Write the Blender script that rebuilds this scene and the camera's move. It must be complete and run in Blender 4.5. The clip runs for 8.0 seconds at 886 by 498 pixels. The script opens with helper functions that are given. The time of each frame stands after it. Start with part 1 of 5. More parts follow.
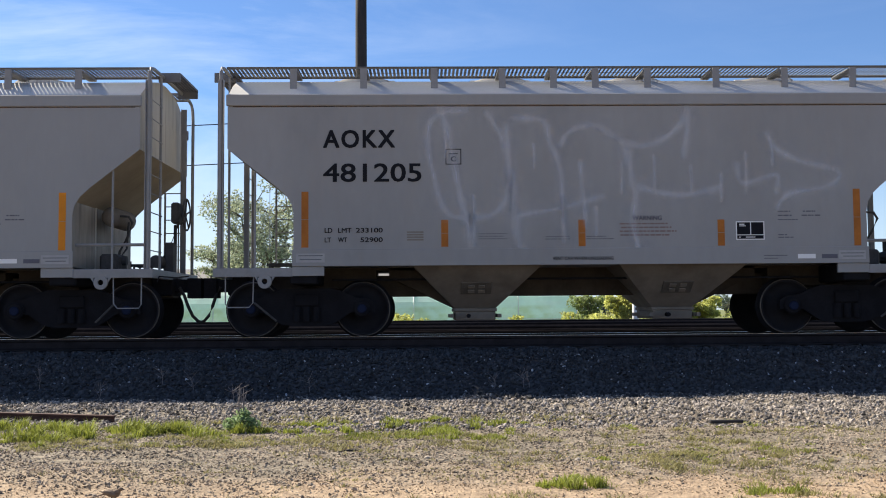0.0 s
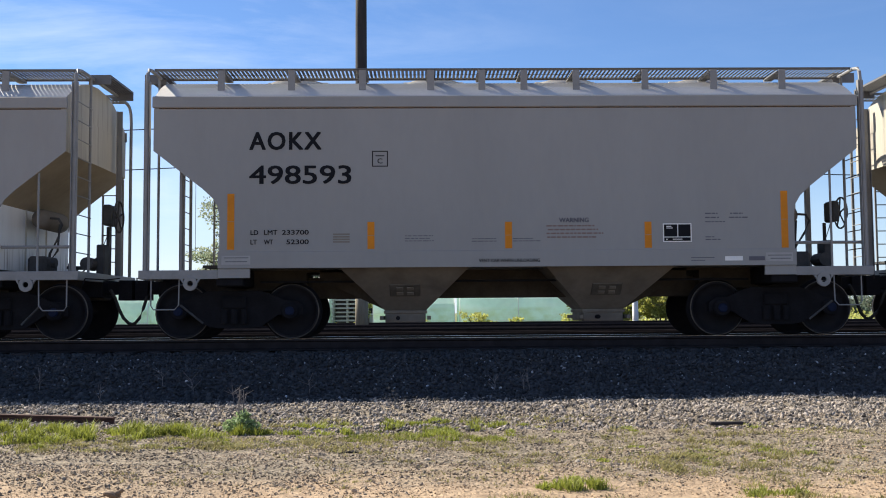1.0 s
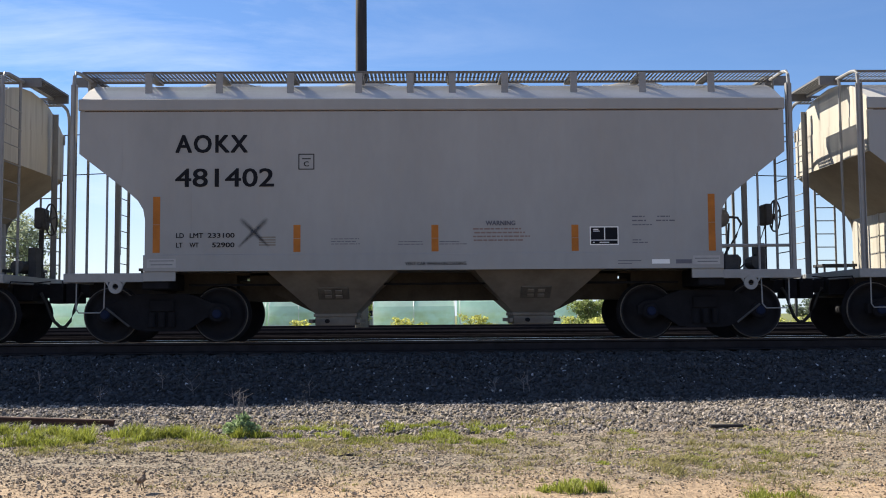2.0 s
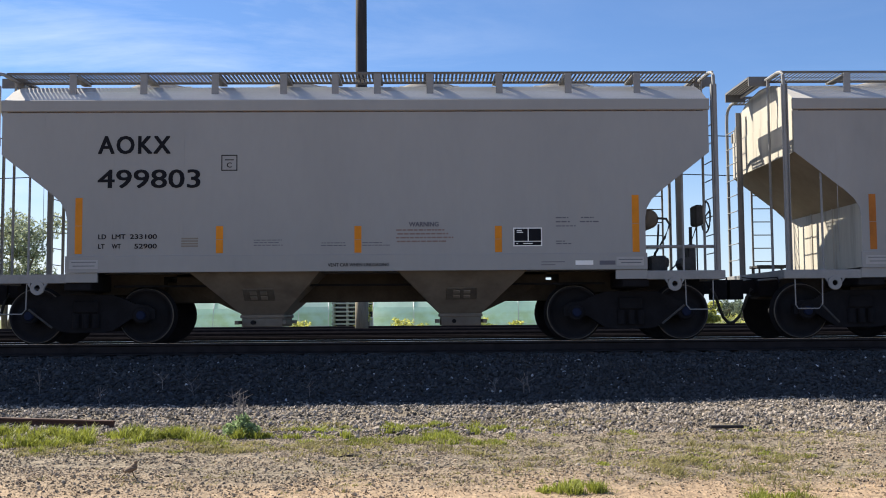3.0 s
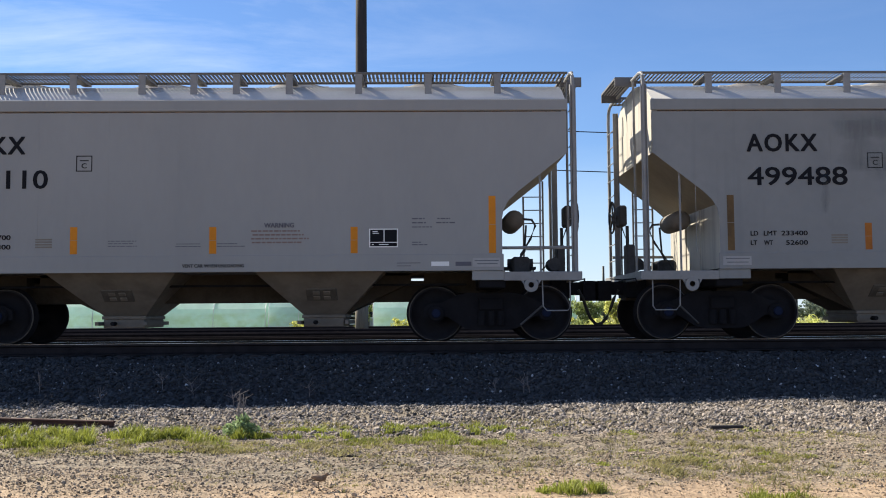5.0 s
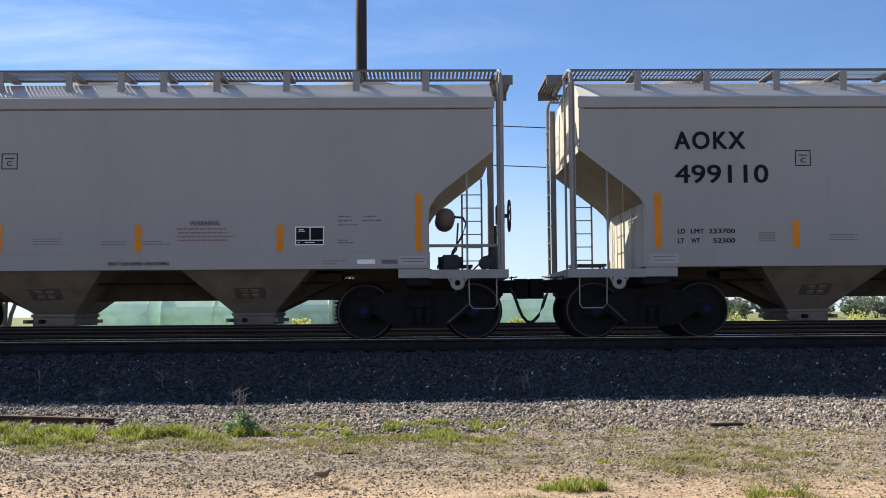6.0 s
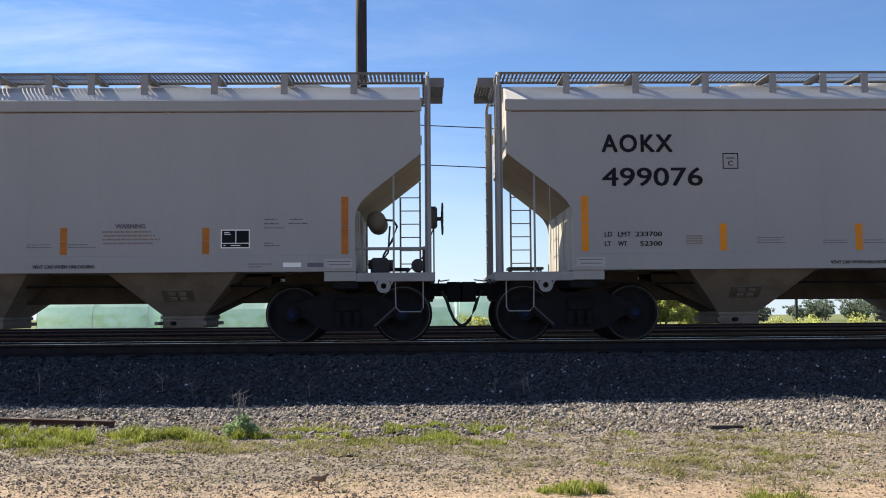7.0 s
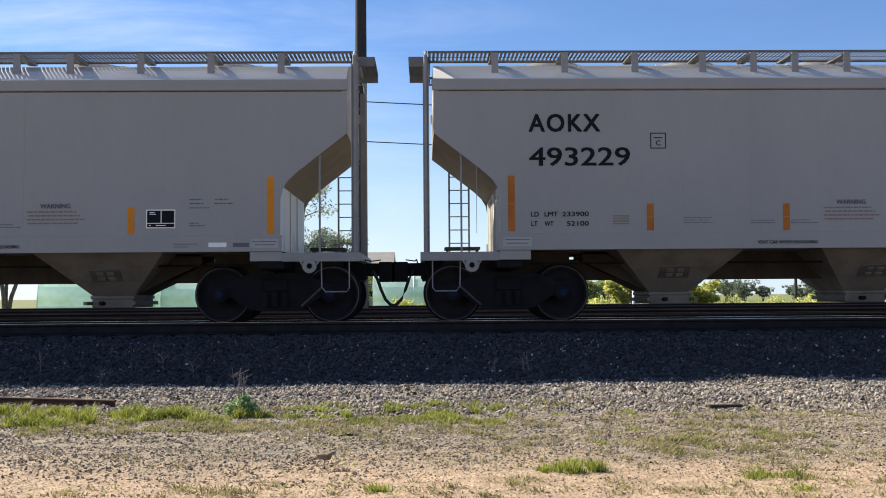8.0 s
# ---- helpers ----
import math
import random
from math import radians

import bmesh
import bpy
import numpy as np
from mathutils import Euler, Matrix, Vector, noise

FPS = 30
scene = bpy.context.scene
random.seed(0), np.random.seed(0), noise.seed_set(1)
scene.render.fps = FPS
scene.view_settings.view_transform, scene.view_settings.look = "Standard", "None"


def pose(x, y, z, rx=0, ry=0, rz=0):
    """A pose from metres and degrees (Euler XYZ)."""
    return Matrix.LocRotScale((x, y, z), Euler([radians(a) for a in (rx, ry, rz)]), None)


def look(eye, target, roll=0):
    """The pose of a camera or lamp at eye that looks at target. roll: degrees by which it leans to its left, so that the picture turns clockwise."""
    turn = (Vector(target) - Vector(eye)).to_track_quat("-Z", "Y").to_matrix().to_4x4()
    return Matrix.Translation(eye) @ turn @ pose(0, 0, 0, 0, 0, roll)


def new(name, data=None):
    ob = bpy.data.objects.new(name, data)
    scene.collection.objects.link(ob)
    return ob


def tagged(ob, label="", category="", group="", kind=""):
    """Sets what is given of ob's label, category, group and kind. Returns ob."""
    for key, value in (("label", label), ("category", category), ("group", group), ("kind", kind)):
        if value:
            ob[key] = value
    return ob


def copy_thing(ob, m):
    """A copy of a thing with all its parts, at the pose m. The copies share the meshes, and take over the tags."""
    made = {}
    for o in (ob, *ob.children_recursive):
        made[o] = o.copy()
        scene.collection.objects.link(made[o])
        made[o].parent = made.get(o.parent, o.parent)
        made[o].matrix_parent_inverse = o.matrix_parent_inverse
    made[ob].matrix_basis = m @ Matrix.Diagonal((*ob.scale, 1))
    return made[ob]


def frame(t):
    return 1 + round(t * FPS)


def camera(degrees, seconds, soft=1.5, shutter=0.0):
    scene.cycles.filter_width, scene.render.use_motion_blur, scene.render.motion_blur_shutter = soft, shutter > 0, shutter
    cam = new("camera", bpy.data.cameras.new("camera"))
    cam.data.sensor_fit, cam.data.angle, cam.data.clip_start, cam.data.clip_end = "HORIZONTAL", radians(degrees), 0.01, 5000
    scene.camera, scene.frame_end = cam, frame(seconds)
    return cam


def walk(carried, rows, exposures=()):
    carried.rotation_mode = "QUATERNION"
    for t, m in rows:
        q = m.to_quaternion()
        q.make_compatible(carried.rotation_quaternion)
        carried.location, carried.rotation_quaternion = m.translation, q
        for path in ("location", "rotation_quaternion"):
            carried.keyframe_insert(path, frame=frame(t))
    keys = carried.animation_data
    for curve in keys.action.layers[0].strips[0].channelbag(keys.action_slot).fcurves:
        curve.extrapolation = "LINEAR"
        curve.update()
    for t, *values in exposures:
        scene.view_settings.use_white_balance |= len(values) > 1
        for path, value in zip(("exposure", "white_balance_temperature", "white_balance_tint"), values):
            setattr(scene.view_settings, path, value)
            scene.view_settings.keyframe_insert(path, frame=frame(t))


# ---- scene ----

# ---------- camera: a fixed stand beside the line, nudged up and down ----------
EYE = (0.0, -17.18, 0.407)
cam = camera(47.98, 8.0, soft=1.0)


def aim(tilt):
    """The camera's pose for a tilt upwards, in radians."""
    target = (EYE[0] + math.sin(0.0202) * 10, EYE[1] + math.cos(0.0202) * 10, EYE[2] + math.tan(tilt) * 10)
    return look(EYE, target, -0.43)


TILTS = [(0.0, 0.0625), (0.5, 0.0642), (1.0, 0.0642), (1.5, 0.0659), (3.0, 0.0676), (3.5, 0.0687), (4.0, 0.0687),
         (4.5, 0.0687), (6.0, 0.0653), (6.5, 0.0670), (7.0, 0.0679), (7.5, 0.0582), (8.0, 0.0474)]
walk(cam, [(t, aim(a)) for t, a in TILTS], exposures=[(0.0, 1.18, 6160, 10), (8.0, 1.18, 6160, 10)])

# ---------- daylight: sun behind the train, from the left ----------
SUN = Vector((-1.05, 0.585, 1.0)).normalized()
SUN_EL, SUN_ROT = math.asin(SUN.z), math.atan2(SUN.x, SUN.y)

world = bpy.data.worlds.new("sky")
world.use_nodes = True
scene.world = world
wn, wl = world.node_tree.nodes, world.node_tree.links
wn.clear()
w_out = wn.new("ShaderNodeOutputWorld")
w_bg = wn.new("ShaderNodeBackground")
w_bg.inputs["Strength"].default_value = 0.0555
w_sky = wn.new("ShaderNodeTexSky")
w_sky.sky_type = "NISHITA"
w_sky.sun_disc = False
w_sky.sun_elevation, w_sky.sun_rotation = SUN_EL, SUN_ROT % (2 * math.pi)
w_sky.air_density, w_sky.dust_density, w_sky.ozone_density = 1.0, 0.0, 6.0
w_co = wn.new("ShaderNodeTexCoord")
w_map = wn.new("ShaderNodeMapping")
w_map.inputs["Scale"].default_value = (2.2, 2.2, 9.0)
w_map.inputs["Rotation"].default_value = (0.0, 0.25, 0.3)
w_noise = wn.new("ShaderNodeTexNoise")
w_noise.inputs["Scale"].default_value = 1.6
w_noise.inputs["Detail"].default_value = 8.0
w_noise.inputs["Roughness"].default_value = 0.62
w_noise.inputs["Distortion"].default_value = 0.5
w_ramp = wn.new("ShaderNodeValToRGB")
w_ramp.color_ramp.elements[0].position, w_ramp.color_ramp.elements[1].position = 0.40, 0.85
w_ramp.color_ramp.elements[1].color = (0.8, 0.8, 0.8, 1)
w_mix = wn.new("ShaderNodeMixRGB")
w_mix.inputs["Color2"].default_value = (9.0, 9.4, 10.0, 1)
wl.new(w_co.outputs["Generated"], w_map.inputs["Vector"])
wl.new(w_map.outputs["Vector"], w_noise.inputs["Vector"])
wl.new(w_noise.outputs["Fac"], w_ramp.inputs["Fac"])
w_sep = wn.new("ShaderNodeSeparateXYZ")
w_side = wn.new("ShaderNodeMapRange")
w_side.inputs["From Min"].default_value, w_side.inputs["From Max"].default_value = 0.15, -0.45
w_side.inputs["To Min"].default_value = 0.08
w_mul = wn.new("ShaderNodeMath")
w_mul.operation = "MULTIPLY"
wl.new(w_co.outputs["Generated"], w_sep.inputs[0])
wl.new(w_sep.outputs["X"], w_side.inputs["Value"])
wl.new(w_ramp.outputs["Color"], w_mul.inputs[0])
wl.new(w_side.outputs["Result"], w_mul.inputs[1])
wl.new(w_mul.outputs[0], w_mix.inputs["Fac"])
w_haze = wn.new("ShaderNodeMixRGB")
w_haze.inputs["Color2"].default_value = (5.9, 7.0, 7.8, 1)
w_low = wn.new("ShaderNodeMapRange")
w_low.inputs["From Min"].default_value, w_low.inputs["From Max"].default_value = 0.0, 0.17
w_low.inputs["To Min"].default_value, w_low.inputs["To Max"].default_value = 0.78, 0.0
wl.new(w_sep.outputs["Z"], w_low.inputs["Value"])
wl.new(w_low.outputs["Result"], w_haze.inputs["Fac"])
w_blue = wn.new("ShaderNodeMixRGB")
w_blue.blend_type = "MULTIPLY"
w_blue.inputs["Fac"].default_value = 1.0
w_blue.inputs["Color2"].default_value = (1.07, 1.06, 1.13, 1)
wl.new(w_sky.outputs["Color"], w_blue.inputs["Color1"])
wl.new(w_blue.outputs["Color"], w_haze.inputs["Color1"])
wl.new(w_haze.outputs["Color"], w_mix.inputs["Color1"])
w_bank = wn.new("ShaderNodeMixRGB")
w_bank.inputs["Color2"].default_value = (8.2, 8.5, 8.8, 1)
w_bank_fac = wn.new("ShaderNodeMath")
w_bank_fac.operation = "MULTIPLY"
wl.new(w_low.outputs["Result"], w_bank_fac.inputs[0])
wl.new(w_side.outputs["Result"], w_bank_fac.inputs[1])
wl.new(w_bank_fac.outputs[0], w_bank.inputs["Fac"])
wl.new(w_mix.outputs["Color"], w_bank.inputs["Color1"])
wl.new(w_bank.outputs["Color"], w_bg.inputs["Color"])
wl.new(w_bg.outputs["Background"], w_out.inputs["Surface"])

sun_data = bpy.data.lights.new("sun", "SUN")
sun_data.energy, sun_data.angle, sun_data.color = 5.0, radians(0.53), (1.0, 0.885, 0.70)
sun = new("sun", sun_data)
sun.matrix_basis = look(SUN * 60, (0, 0, 0))


# ---------- materials ----------
def material(name, base, rough=0.6, metal=0.0, dark=0.75, light=1.15, scale=3.0, fine=40.0, bump=0.0, random_tint=0.0,
             stretch=(1, 1, 1), island=0.0):
    """A surface whose colour varies at a large and a fine scale, with an optional fine relief."""
    m = bpy.data.materials.new(name)
    m.use_nodes = True
    n, l = m.node_tree.nodes, m.node_tree.links
    b = n["Principled BSDF"]
    b.inputs["Roughness"].default_value, b.inputs["Metallic"].default_value = rough, metal
    co = n.new("ShaderNodeTexCoord")
    mp = n.new("ShaderNodeMapping")
    mp.inputs["Scale"].default_value = stretch
    l.new(co.outputs["Object"], mp.inputs["Vector"])
    big, small = n.new("ShaderNodeTexNoise"), n.new("ShaderNodeTexNoise")
    for q, s in ((big, scale), (small, fine)):
        q.inputs["Scale"].default_value = s
        q.inputs["Detail"].default_value = 5.0
        l.new(mp.outputs["Vector"], q.inputs["Vector"])
    add = n.new("ShaderNodeMath")
    add.operation = "MULTIPLY_ADD"
    add.inputs[1].default_value = 0.4
    l.new(small.outputs["Fac"], add.inputs[0])
    l.new(big.outputs["Fac"], add.inputs[2])
    level = add.outputs[0]
    for kind, amount in (("object", random_tint), ("island", island)):
        if amount:
            src = n.new("ShaderNodeObjectInfo" if kind == "object" else "ShaderNodeNewGeometry")
            k = n.new("ShaderNodeMath")
            k.operation = "MULTIPLY_ADD"
            k.inputs[1].default_value = amount
            l.new(src.outputs["Random" if kind == "object" else "Random Per Island"], k.inputs[0])
            l.new(level, k.inputs[2])
            k2 = n.new("ShaderNodeMath")
            k2.operation = "SUBTRACT"
            k2.inputs[1].default_value = amount / 2
            l.new(k.outputs[0], k2.inputs[0])
            level = k2.outputs[0]
    ramp = n.new("ShaderNodeValToRGB")
    e = ramp.color_ramp.elements
    e[0].position, e[1].position = 0.42, 0.98
    e[0].color = (*[c * dark for c in base], 1)
    e[1].color = (*[min(1, c * light) for c in base], 1)
    l.new(level, ramp.inputs["Fac"])
    l.new(ramp.outputs["Color"], b.inputs["Base Color"])
    if bump:
        bp = n.new("ShaderNodeBump")
        bp.inputs["Strength"].default_value = bump
        bp.inputs["Distance"].default_value = 0.01
        l.new(small.outputs["Fac"], bp.inputs["Height"])
        l.new(bp.outputs["Normal"], b.inputs["Normal"])
    return m


def ramp_on(m, color_a, color_b, scale, low, high, stretch=(1, 1, 1), offset=(0, 0, 0), band=None):
    """Lays blotches of another colour over a material, where a noise rises from low to high."""
    n, l = m.node_tree.nodes, m.node_tree.links
    b = n["Principled BSDF"]
    old = b.inputs["Base Color"].links[0].from_socket
    co, mp, nz = n.new("ShaderNodeTexCoord"), n.new("ShaderNodeMapping"), n.new("ShaderNodeTexNoise")
    mp.inputs["Scale"].default_value, mp.inputs["Location"].default_value = stretch, offset
    nz.inputs["Scale"].default_value, nz.inputs["Detail"].default_value = scale, 6.0
    r = n.new("ShaderNodeValToRGB")
    r.color_ramp.elements[0].position, r.color_ramp.elements[1].position = low, high
    mix = n.new("ShaderNodeMixRGB")
    mix.inputs["Color2"].default_value = (*color_b, 1)
    l.new(co.outputs["Object"], mp.inputs["Vector"])
    l.new(mp.outputs["Vector"], nz.inputs["Vector"])
    l.new(nz.outputs["Fac"], r.inputs["Fac"])
    k = n.new("ShaderNodeMath")
    k.operation = "MULTIPLY"
    k.inputs[1].default_value = color_a
    l.new(r.outputs["Color"], k.inputs[0])
    if band:
        sep, k2 = n.new("ShaderNodeSeparateXYZ"), n.new("ShaderNodeMath")
        rise = n.new("ShaderNodeValToRGB")
        e = rise.color_ramp.elements
        e[0].position, e[0].color = band[0] / 5 - 0.03, (0, 0, 0, 1)
        e[1].position, e[1].color = band[0] / 5 + 0.03, (1, 1, 1, 1)
        for at, c in ((band[1] / 5 - 0.02, 1), (band[1] / 5 + 0.02, 0)):
            e.new(at).color = (c, c, c, 1)
        scaled = n.new("ShaderNodeMath")
        scaled.operation, scaled.inputs[1].default_value = "MULTIPLY", 0.2
        k2.operation = "MULTIPLY"
        l.new(co.outputs["Object"], sep.inputs[0])
        l.new(sep.outputs["Z"], scaled.inputs[0])
        l.new(scaled.outputs[0], rise.inputs["Fac"])
        l.new(rise.outputs["Color"], k2.inputs[0])
        l.new(k.outputs[0], k2.inputs[1])
        k = k2
    l.new(k.outputs[0], mix.inputs["Fac"])
    l.new(old, mix.inputs["Color1"])
    l.new(mix.outputs["Color"], b.inputs["Base Color"])
    return m


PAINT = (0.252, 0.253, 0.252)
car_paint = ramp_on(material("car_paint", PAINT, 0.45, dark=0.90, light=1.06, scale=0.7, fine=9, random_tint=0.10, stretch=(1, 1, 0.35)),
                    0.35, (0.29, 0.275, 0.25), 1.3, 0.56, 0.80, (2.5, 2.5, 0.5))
car_paint_patched = ramp_on(ramp_on(material("patched_paint", (0.212, 0.219, 0.221), 0.55, dark=0.88, light=1.06, scale=0.9, fine=7),
                                    0.5, (0.160, 0.170, 0.178), 1.25, 0.47, 0.62, (1.1, 1, 0.7), (3.1, 0, 1.7), band=(2.35, 3.45)),
                            0.5, (0.165, 0.172, 0.178), 2.0, 0.60, 0.72, (2.2, 1, 0.12), (0.4, 0, 0.0))
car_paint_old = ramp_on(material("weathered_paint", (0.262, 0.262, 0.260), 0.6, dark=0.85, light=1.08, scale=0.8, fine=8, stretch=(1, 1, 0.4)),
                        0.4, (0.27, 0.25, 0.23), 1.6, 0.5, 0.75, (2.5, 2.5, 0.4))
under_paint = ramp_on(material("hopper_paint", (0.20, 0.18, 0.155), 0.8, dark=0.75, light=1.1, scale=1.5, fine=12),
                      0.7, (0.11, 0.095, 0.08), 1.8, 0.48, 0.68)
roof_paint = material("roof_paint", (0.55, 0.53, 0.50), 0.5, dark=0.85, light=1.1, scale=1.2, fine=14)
# Underbody shade is put into this dark brown base colour.
under_shade = material("shaded_dark_underframe", (0.060, 0.050, 0.040), 0.9, dark=0.6, light=1.3, scale=3, fine=20)
# Plate colour darker than the hopper around it.
dark_plate = material("dark_plate", (0.10, 0.09, 0.078), 0.85, dark=0.6, light=1.3, scale=5, fine=25)
gear_grey = material("dusty_brake_gear", (0.06, 0.06, 0.062), 0.75, dark=0.6, light=1.4, scale=5, fine=30)
# Warm light bounced off the ground is put into this slope colour.
bounce_paint = material("warm_bounce_paint", (0.34, 0.285, 0.205), 0.8, dark=0.75, light=1.1, scale=1.5, fine=10)
# Also serves the sunlit -x bulkhead, lighter than its shaded +x copy.
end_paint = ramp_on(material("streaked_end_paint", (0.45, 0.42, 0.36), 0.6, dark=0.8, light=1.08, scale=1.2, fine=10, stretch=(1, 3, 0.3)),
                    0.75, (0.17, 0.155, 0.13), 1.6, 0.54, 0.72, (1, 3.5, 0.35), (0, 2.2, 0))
# Shaded copy for the +x bulkhead: shade put into the base colour, plus dark streaks.
bulkhead_shaded = ramp_on(material("shaded_bulkhead", (0.31, 0.285, 0.25), 0.7, dark=0.7, light=1.15, scale=1.5, fine=10, stretch=(1, 2, 0.5)),
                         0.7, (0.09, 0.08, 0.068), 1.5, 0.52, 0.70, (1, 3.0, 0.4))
# White paint, its tone also holding light bounced off the next wagon's end.
bulkhead_white = ramp_on(material("white_bulkhead", (0.74, 0.75, 0.76), 0.6, dark=0.9, light=1.05, scale=1.5, fine=10, stretch=(1, 3, 0.3)),
                         0.8, (0.20, 0.19, 0.17), 2.0, 0.52, 0.66, (1, 5.0, 0.3), band=(1.1, 1.5))
rail_paint = material("handrail_paint", (0.23, 0.23, 0.23), 0.55, dark=0.8, light=1.1, scale=3, fine=25, bump=0.1)
grating = material("galvanised_grating", (0.15, 0.147, 0.145), 0.6, 0.2, dark=0.8, light=1.1, scale=4, fine=30)
truck_iron = material("black_cast_iron", (0.013, 0.013, 0.016), 0.9, 0.0, dark=0.6, light=1.3, scale=4, fine=30, bump=0.3)
wheel_steel = material("wheel_steel", (0.014, 0.014, 0.018), 0.8, 0.0, dark=0.6, light=1.2, scale=6, fine=40, bump=0.2)
rim_steel = material("worn_rim_steel", (0.13, 0.12, 0.11), 0.45, 0.6, dark=0.7, light=1.2, scale=8, fine=50)
hub_blue = material("blue_bearing_cap", (0.013, 0.019, 0.045), 0.8, dark=0.7, light=1.2, scale=8)
rubber = material("black_rubber", (0.015, 0.015, 0.015), 0.7, dark=0.8, light=1.2)
stripe_yellow = material("yellow_reflective_tape", (0.60, 0.215, 0.014), 0.6, dark=0.85, light=1.05, scale=3, fine=20)
stripe_brown = material("faded_orange_tape", (0.37, 0.13, 0.022), 0.6, dark=0.75, light=1.1, scale=4, fine=20)
stripe_dirty = material("grimy_dark_tape", (0.11, 0.062, 0.018), 0.7, dark=0.6, light=1.3, scale=4, fine=20)
ink = material("black_lettering", (0.008, 0.009, 0.013), 0.75, dark=0.8, light=1.2)
ink_grey = material("grey_lettering", (0.085, 0.085, 0.110), 0.6, dark=0.8, light=1.2)
ink_red = material("faded_red_lettering", (0.17, 0.115, 0.105), 0.6, dark=0.9, light=1.1)
plate_pale = material("pale_stencil_panel", (0.33, 0.33, 0.33), 0.6, dark=0.85, light=1.08, scale=4, fine=20)
white_paint = material("white_paint", (0.75, 0.75, 0.74), 0.5, dark=0.9, light=1.05)
rust = material("brown_rust", (0.058, 0.026, 0.019), 0.85, dark=0.6, light=1.4, scale=8, fine=60, bump=0.3)
rust_thin = material("thin_rust_stain", (0.20, 0.105, 0.06), 0.8, dark=0.8, light=1.2, scale=6)
rust_thin.node_tree.nodes["Principled BSDF"].inputs["Alpha"].default_value = 0.4
rail_steel = material("rail_steel", (0.028, 0.025, 0.027), 0.85, 0.0, dark=0.7, light=1.3, scale=5, fine=40, bump=0.2)
rail_polish = material("polished_rail_head", (0.55, 0.55, 0.56), 0.22, 1.0, dark=0.85, light=1.1, scale=5, fine=60)
tie_wood = material("creosoted_wood", (0.034, 0.030, 0.031), 0.85, dark=0.6, light=1.4, scale=3, fine=30, bump=0.4, random_tint=0.3)
# Dark ballast, deepened so that its colour holds the train's shadow.
stone_shaded = material("shaded_ballast_stone", (0.035, 0.037, 0.041), 0.85, dark=0.6, light=1.6, scale=6, fine=60, bump=0.2, island=0.55)
stone_pale = material("pale_gravel", (0.202, 0.175, 0.150), 0.85, dark=0.22, light=1.85, scale=3, fine=70, bump=0.2, island=0.6)
stone_speck = material("pale_grey_stone", (0.30, 0.30, 0.31), 0.85, dark=0.4, light=1.5, scale=3, fine=60, island=0.6)
litter_dark = material("dark_litter", (0.060, 0.048, 0.036), 0.9, dark=0.5, light=1.6, scale=4, fine=60, island=0.5)
stone_speck_warm = material("pale_warm_stone", (0.34, 0.29, 0.23), 0.85, dark=0.6, light=1.4, scale=3, fine=60, island=0.5)
stone_fine = material("fine_brown_gravel", (0.245, 0.196, 0.145), 0.9, dark=0.42, light=1.6, scale=1.2, fine=60, island=0.5)
pebble = material("dusty_pebble", (0.295, 0.215, 0.136), 0.9, dark=0.6, light=1.5, scale=3, fine=70, island=0.5)
grass_green = material("fresh_grass", (0.225, 0.250, 0.042), 0.6, dark=0.6, light=1.5, scale=1.2, fine=14, island=0.5)
grass_dry = material("dry_grass", (0.262, 0.238, 0.098), 0.75, dark=0.65, light=1.3, scale=1.5, fine=14, island=0.5)
weed_green = material("dull_weed_leaf", (0.27, 0.36, 0.17), 0.6, dark=0.6, light=1.5, scale=3, fine=14, island=0.5)
stem_grey = material("dry_grey_stem", (0.17, 0.15, 0.145), 0.8, dark=0.7, light=1.2)
bark = material("grey_bark", (0.13, 0.105, 0.085), 0.9, dark=0.6, light=1.4, scale=3, fine=20, bump=0.5)
leaf = material("olive_leaf", (0.27, 0.30, 0.20), 0.55, dark=0.6, light=1.6, scale=0.7, fine=5, island=0.6)
leaf_deep = material("deep_green_leaf", (0.25, 0.30, 0.11), 0.6, dark=0.6, light=1.5, scale=0.8, fine=5, island=0.5)
# Distance haze is put into this lighter, greyer leaf green.
leaf_far = material("hazed_leaf", (0.17, 0.21, 0.15), 0.7, dark=0.6, light=1.4, scale=0.3, fine=2, island=0.5)
leaf_bright = material("sunny_hedge_leaf", (0.54, 0.55, 0.17), 0.6, dark=0.6, light=1.4, scale=0.8, fine=5, island=0.5)
pole_wood = material("weathered_pole_wood", (0.038, 0.033, 0.031), 0.9, dark=0.6, light=1.35, scale=2, fine=14, bump=0.4, stretch=(4, 4, 0.5))
# Pole wood made paler, with the light on its foot put into the colour.
lit_wood = material("lit_foot_wood", (0.20, 0.175, 0.125), 0.9, dark=0.65, light=1.3, scale=2, fine=14, bump=0.4, stretch=(4, 4, 0.5))
cable_black = material("black_cable", (0.02, 0.02, 0.022), 0.6, dark=0.9, light=1.1)
film_white = ramp_on(ramp_on(material("greenhouse_film", (0.68, 0.84, 0.79), 0.45, dark=0.85, light=1.1, scale=0.5, fine=3),
                             0.6, (0.50, 0.60, 0.33), 0.9, 0.42, 0.62, (1.0, 1.0, 1.3), band=(0.3, 1.5)),
                     0.5, (0.84, 0.89, 0.87), 0.7, 0.5, 0.7, (0.6, 1.0, 2.0), (4, 0, 0))
house_wall = material("pale_house_wall", (0.459, 0.444, 0.400), 0.8, dark=0.9, light=1.06, scale=1)
house_roof = material("grey_roof", (0.22, 0.21, 0.20), 0.8, dark=0.8, light=1.1, scale=2)
dark_glass = material("dark_window_glass", (0.03, 0.035, 0.04), 0.1, dark=0.9, light=1.1)
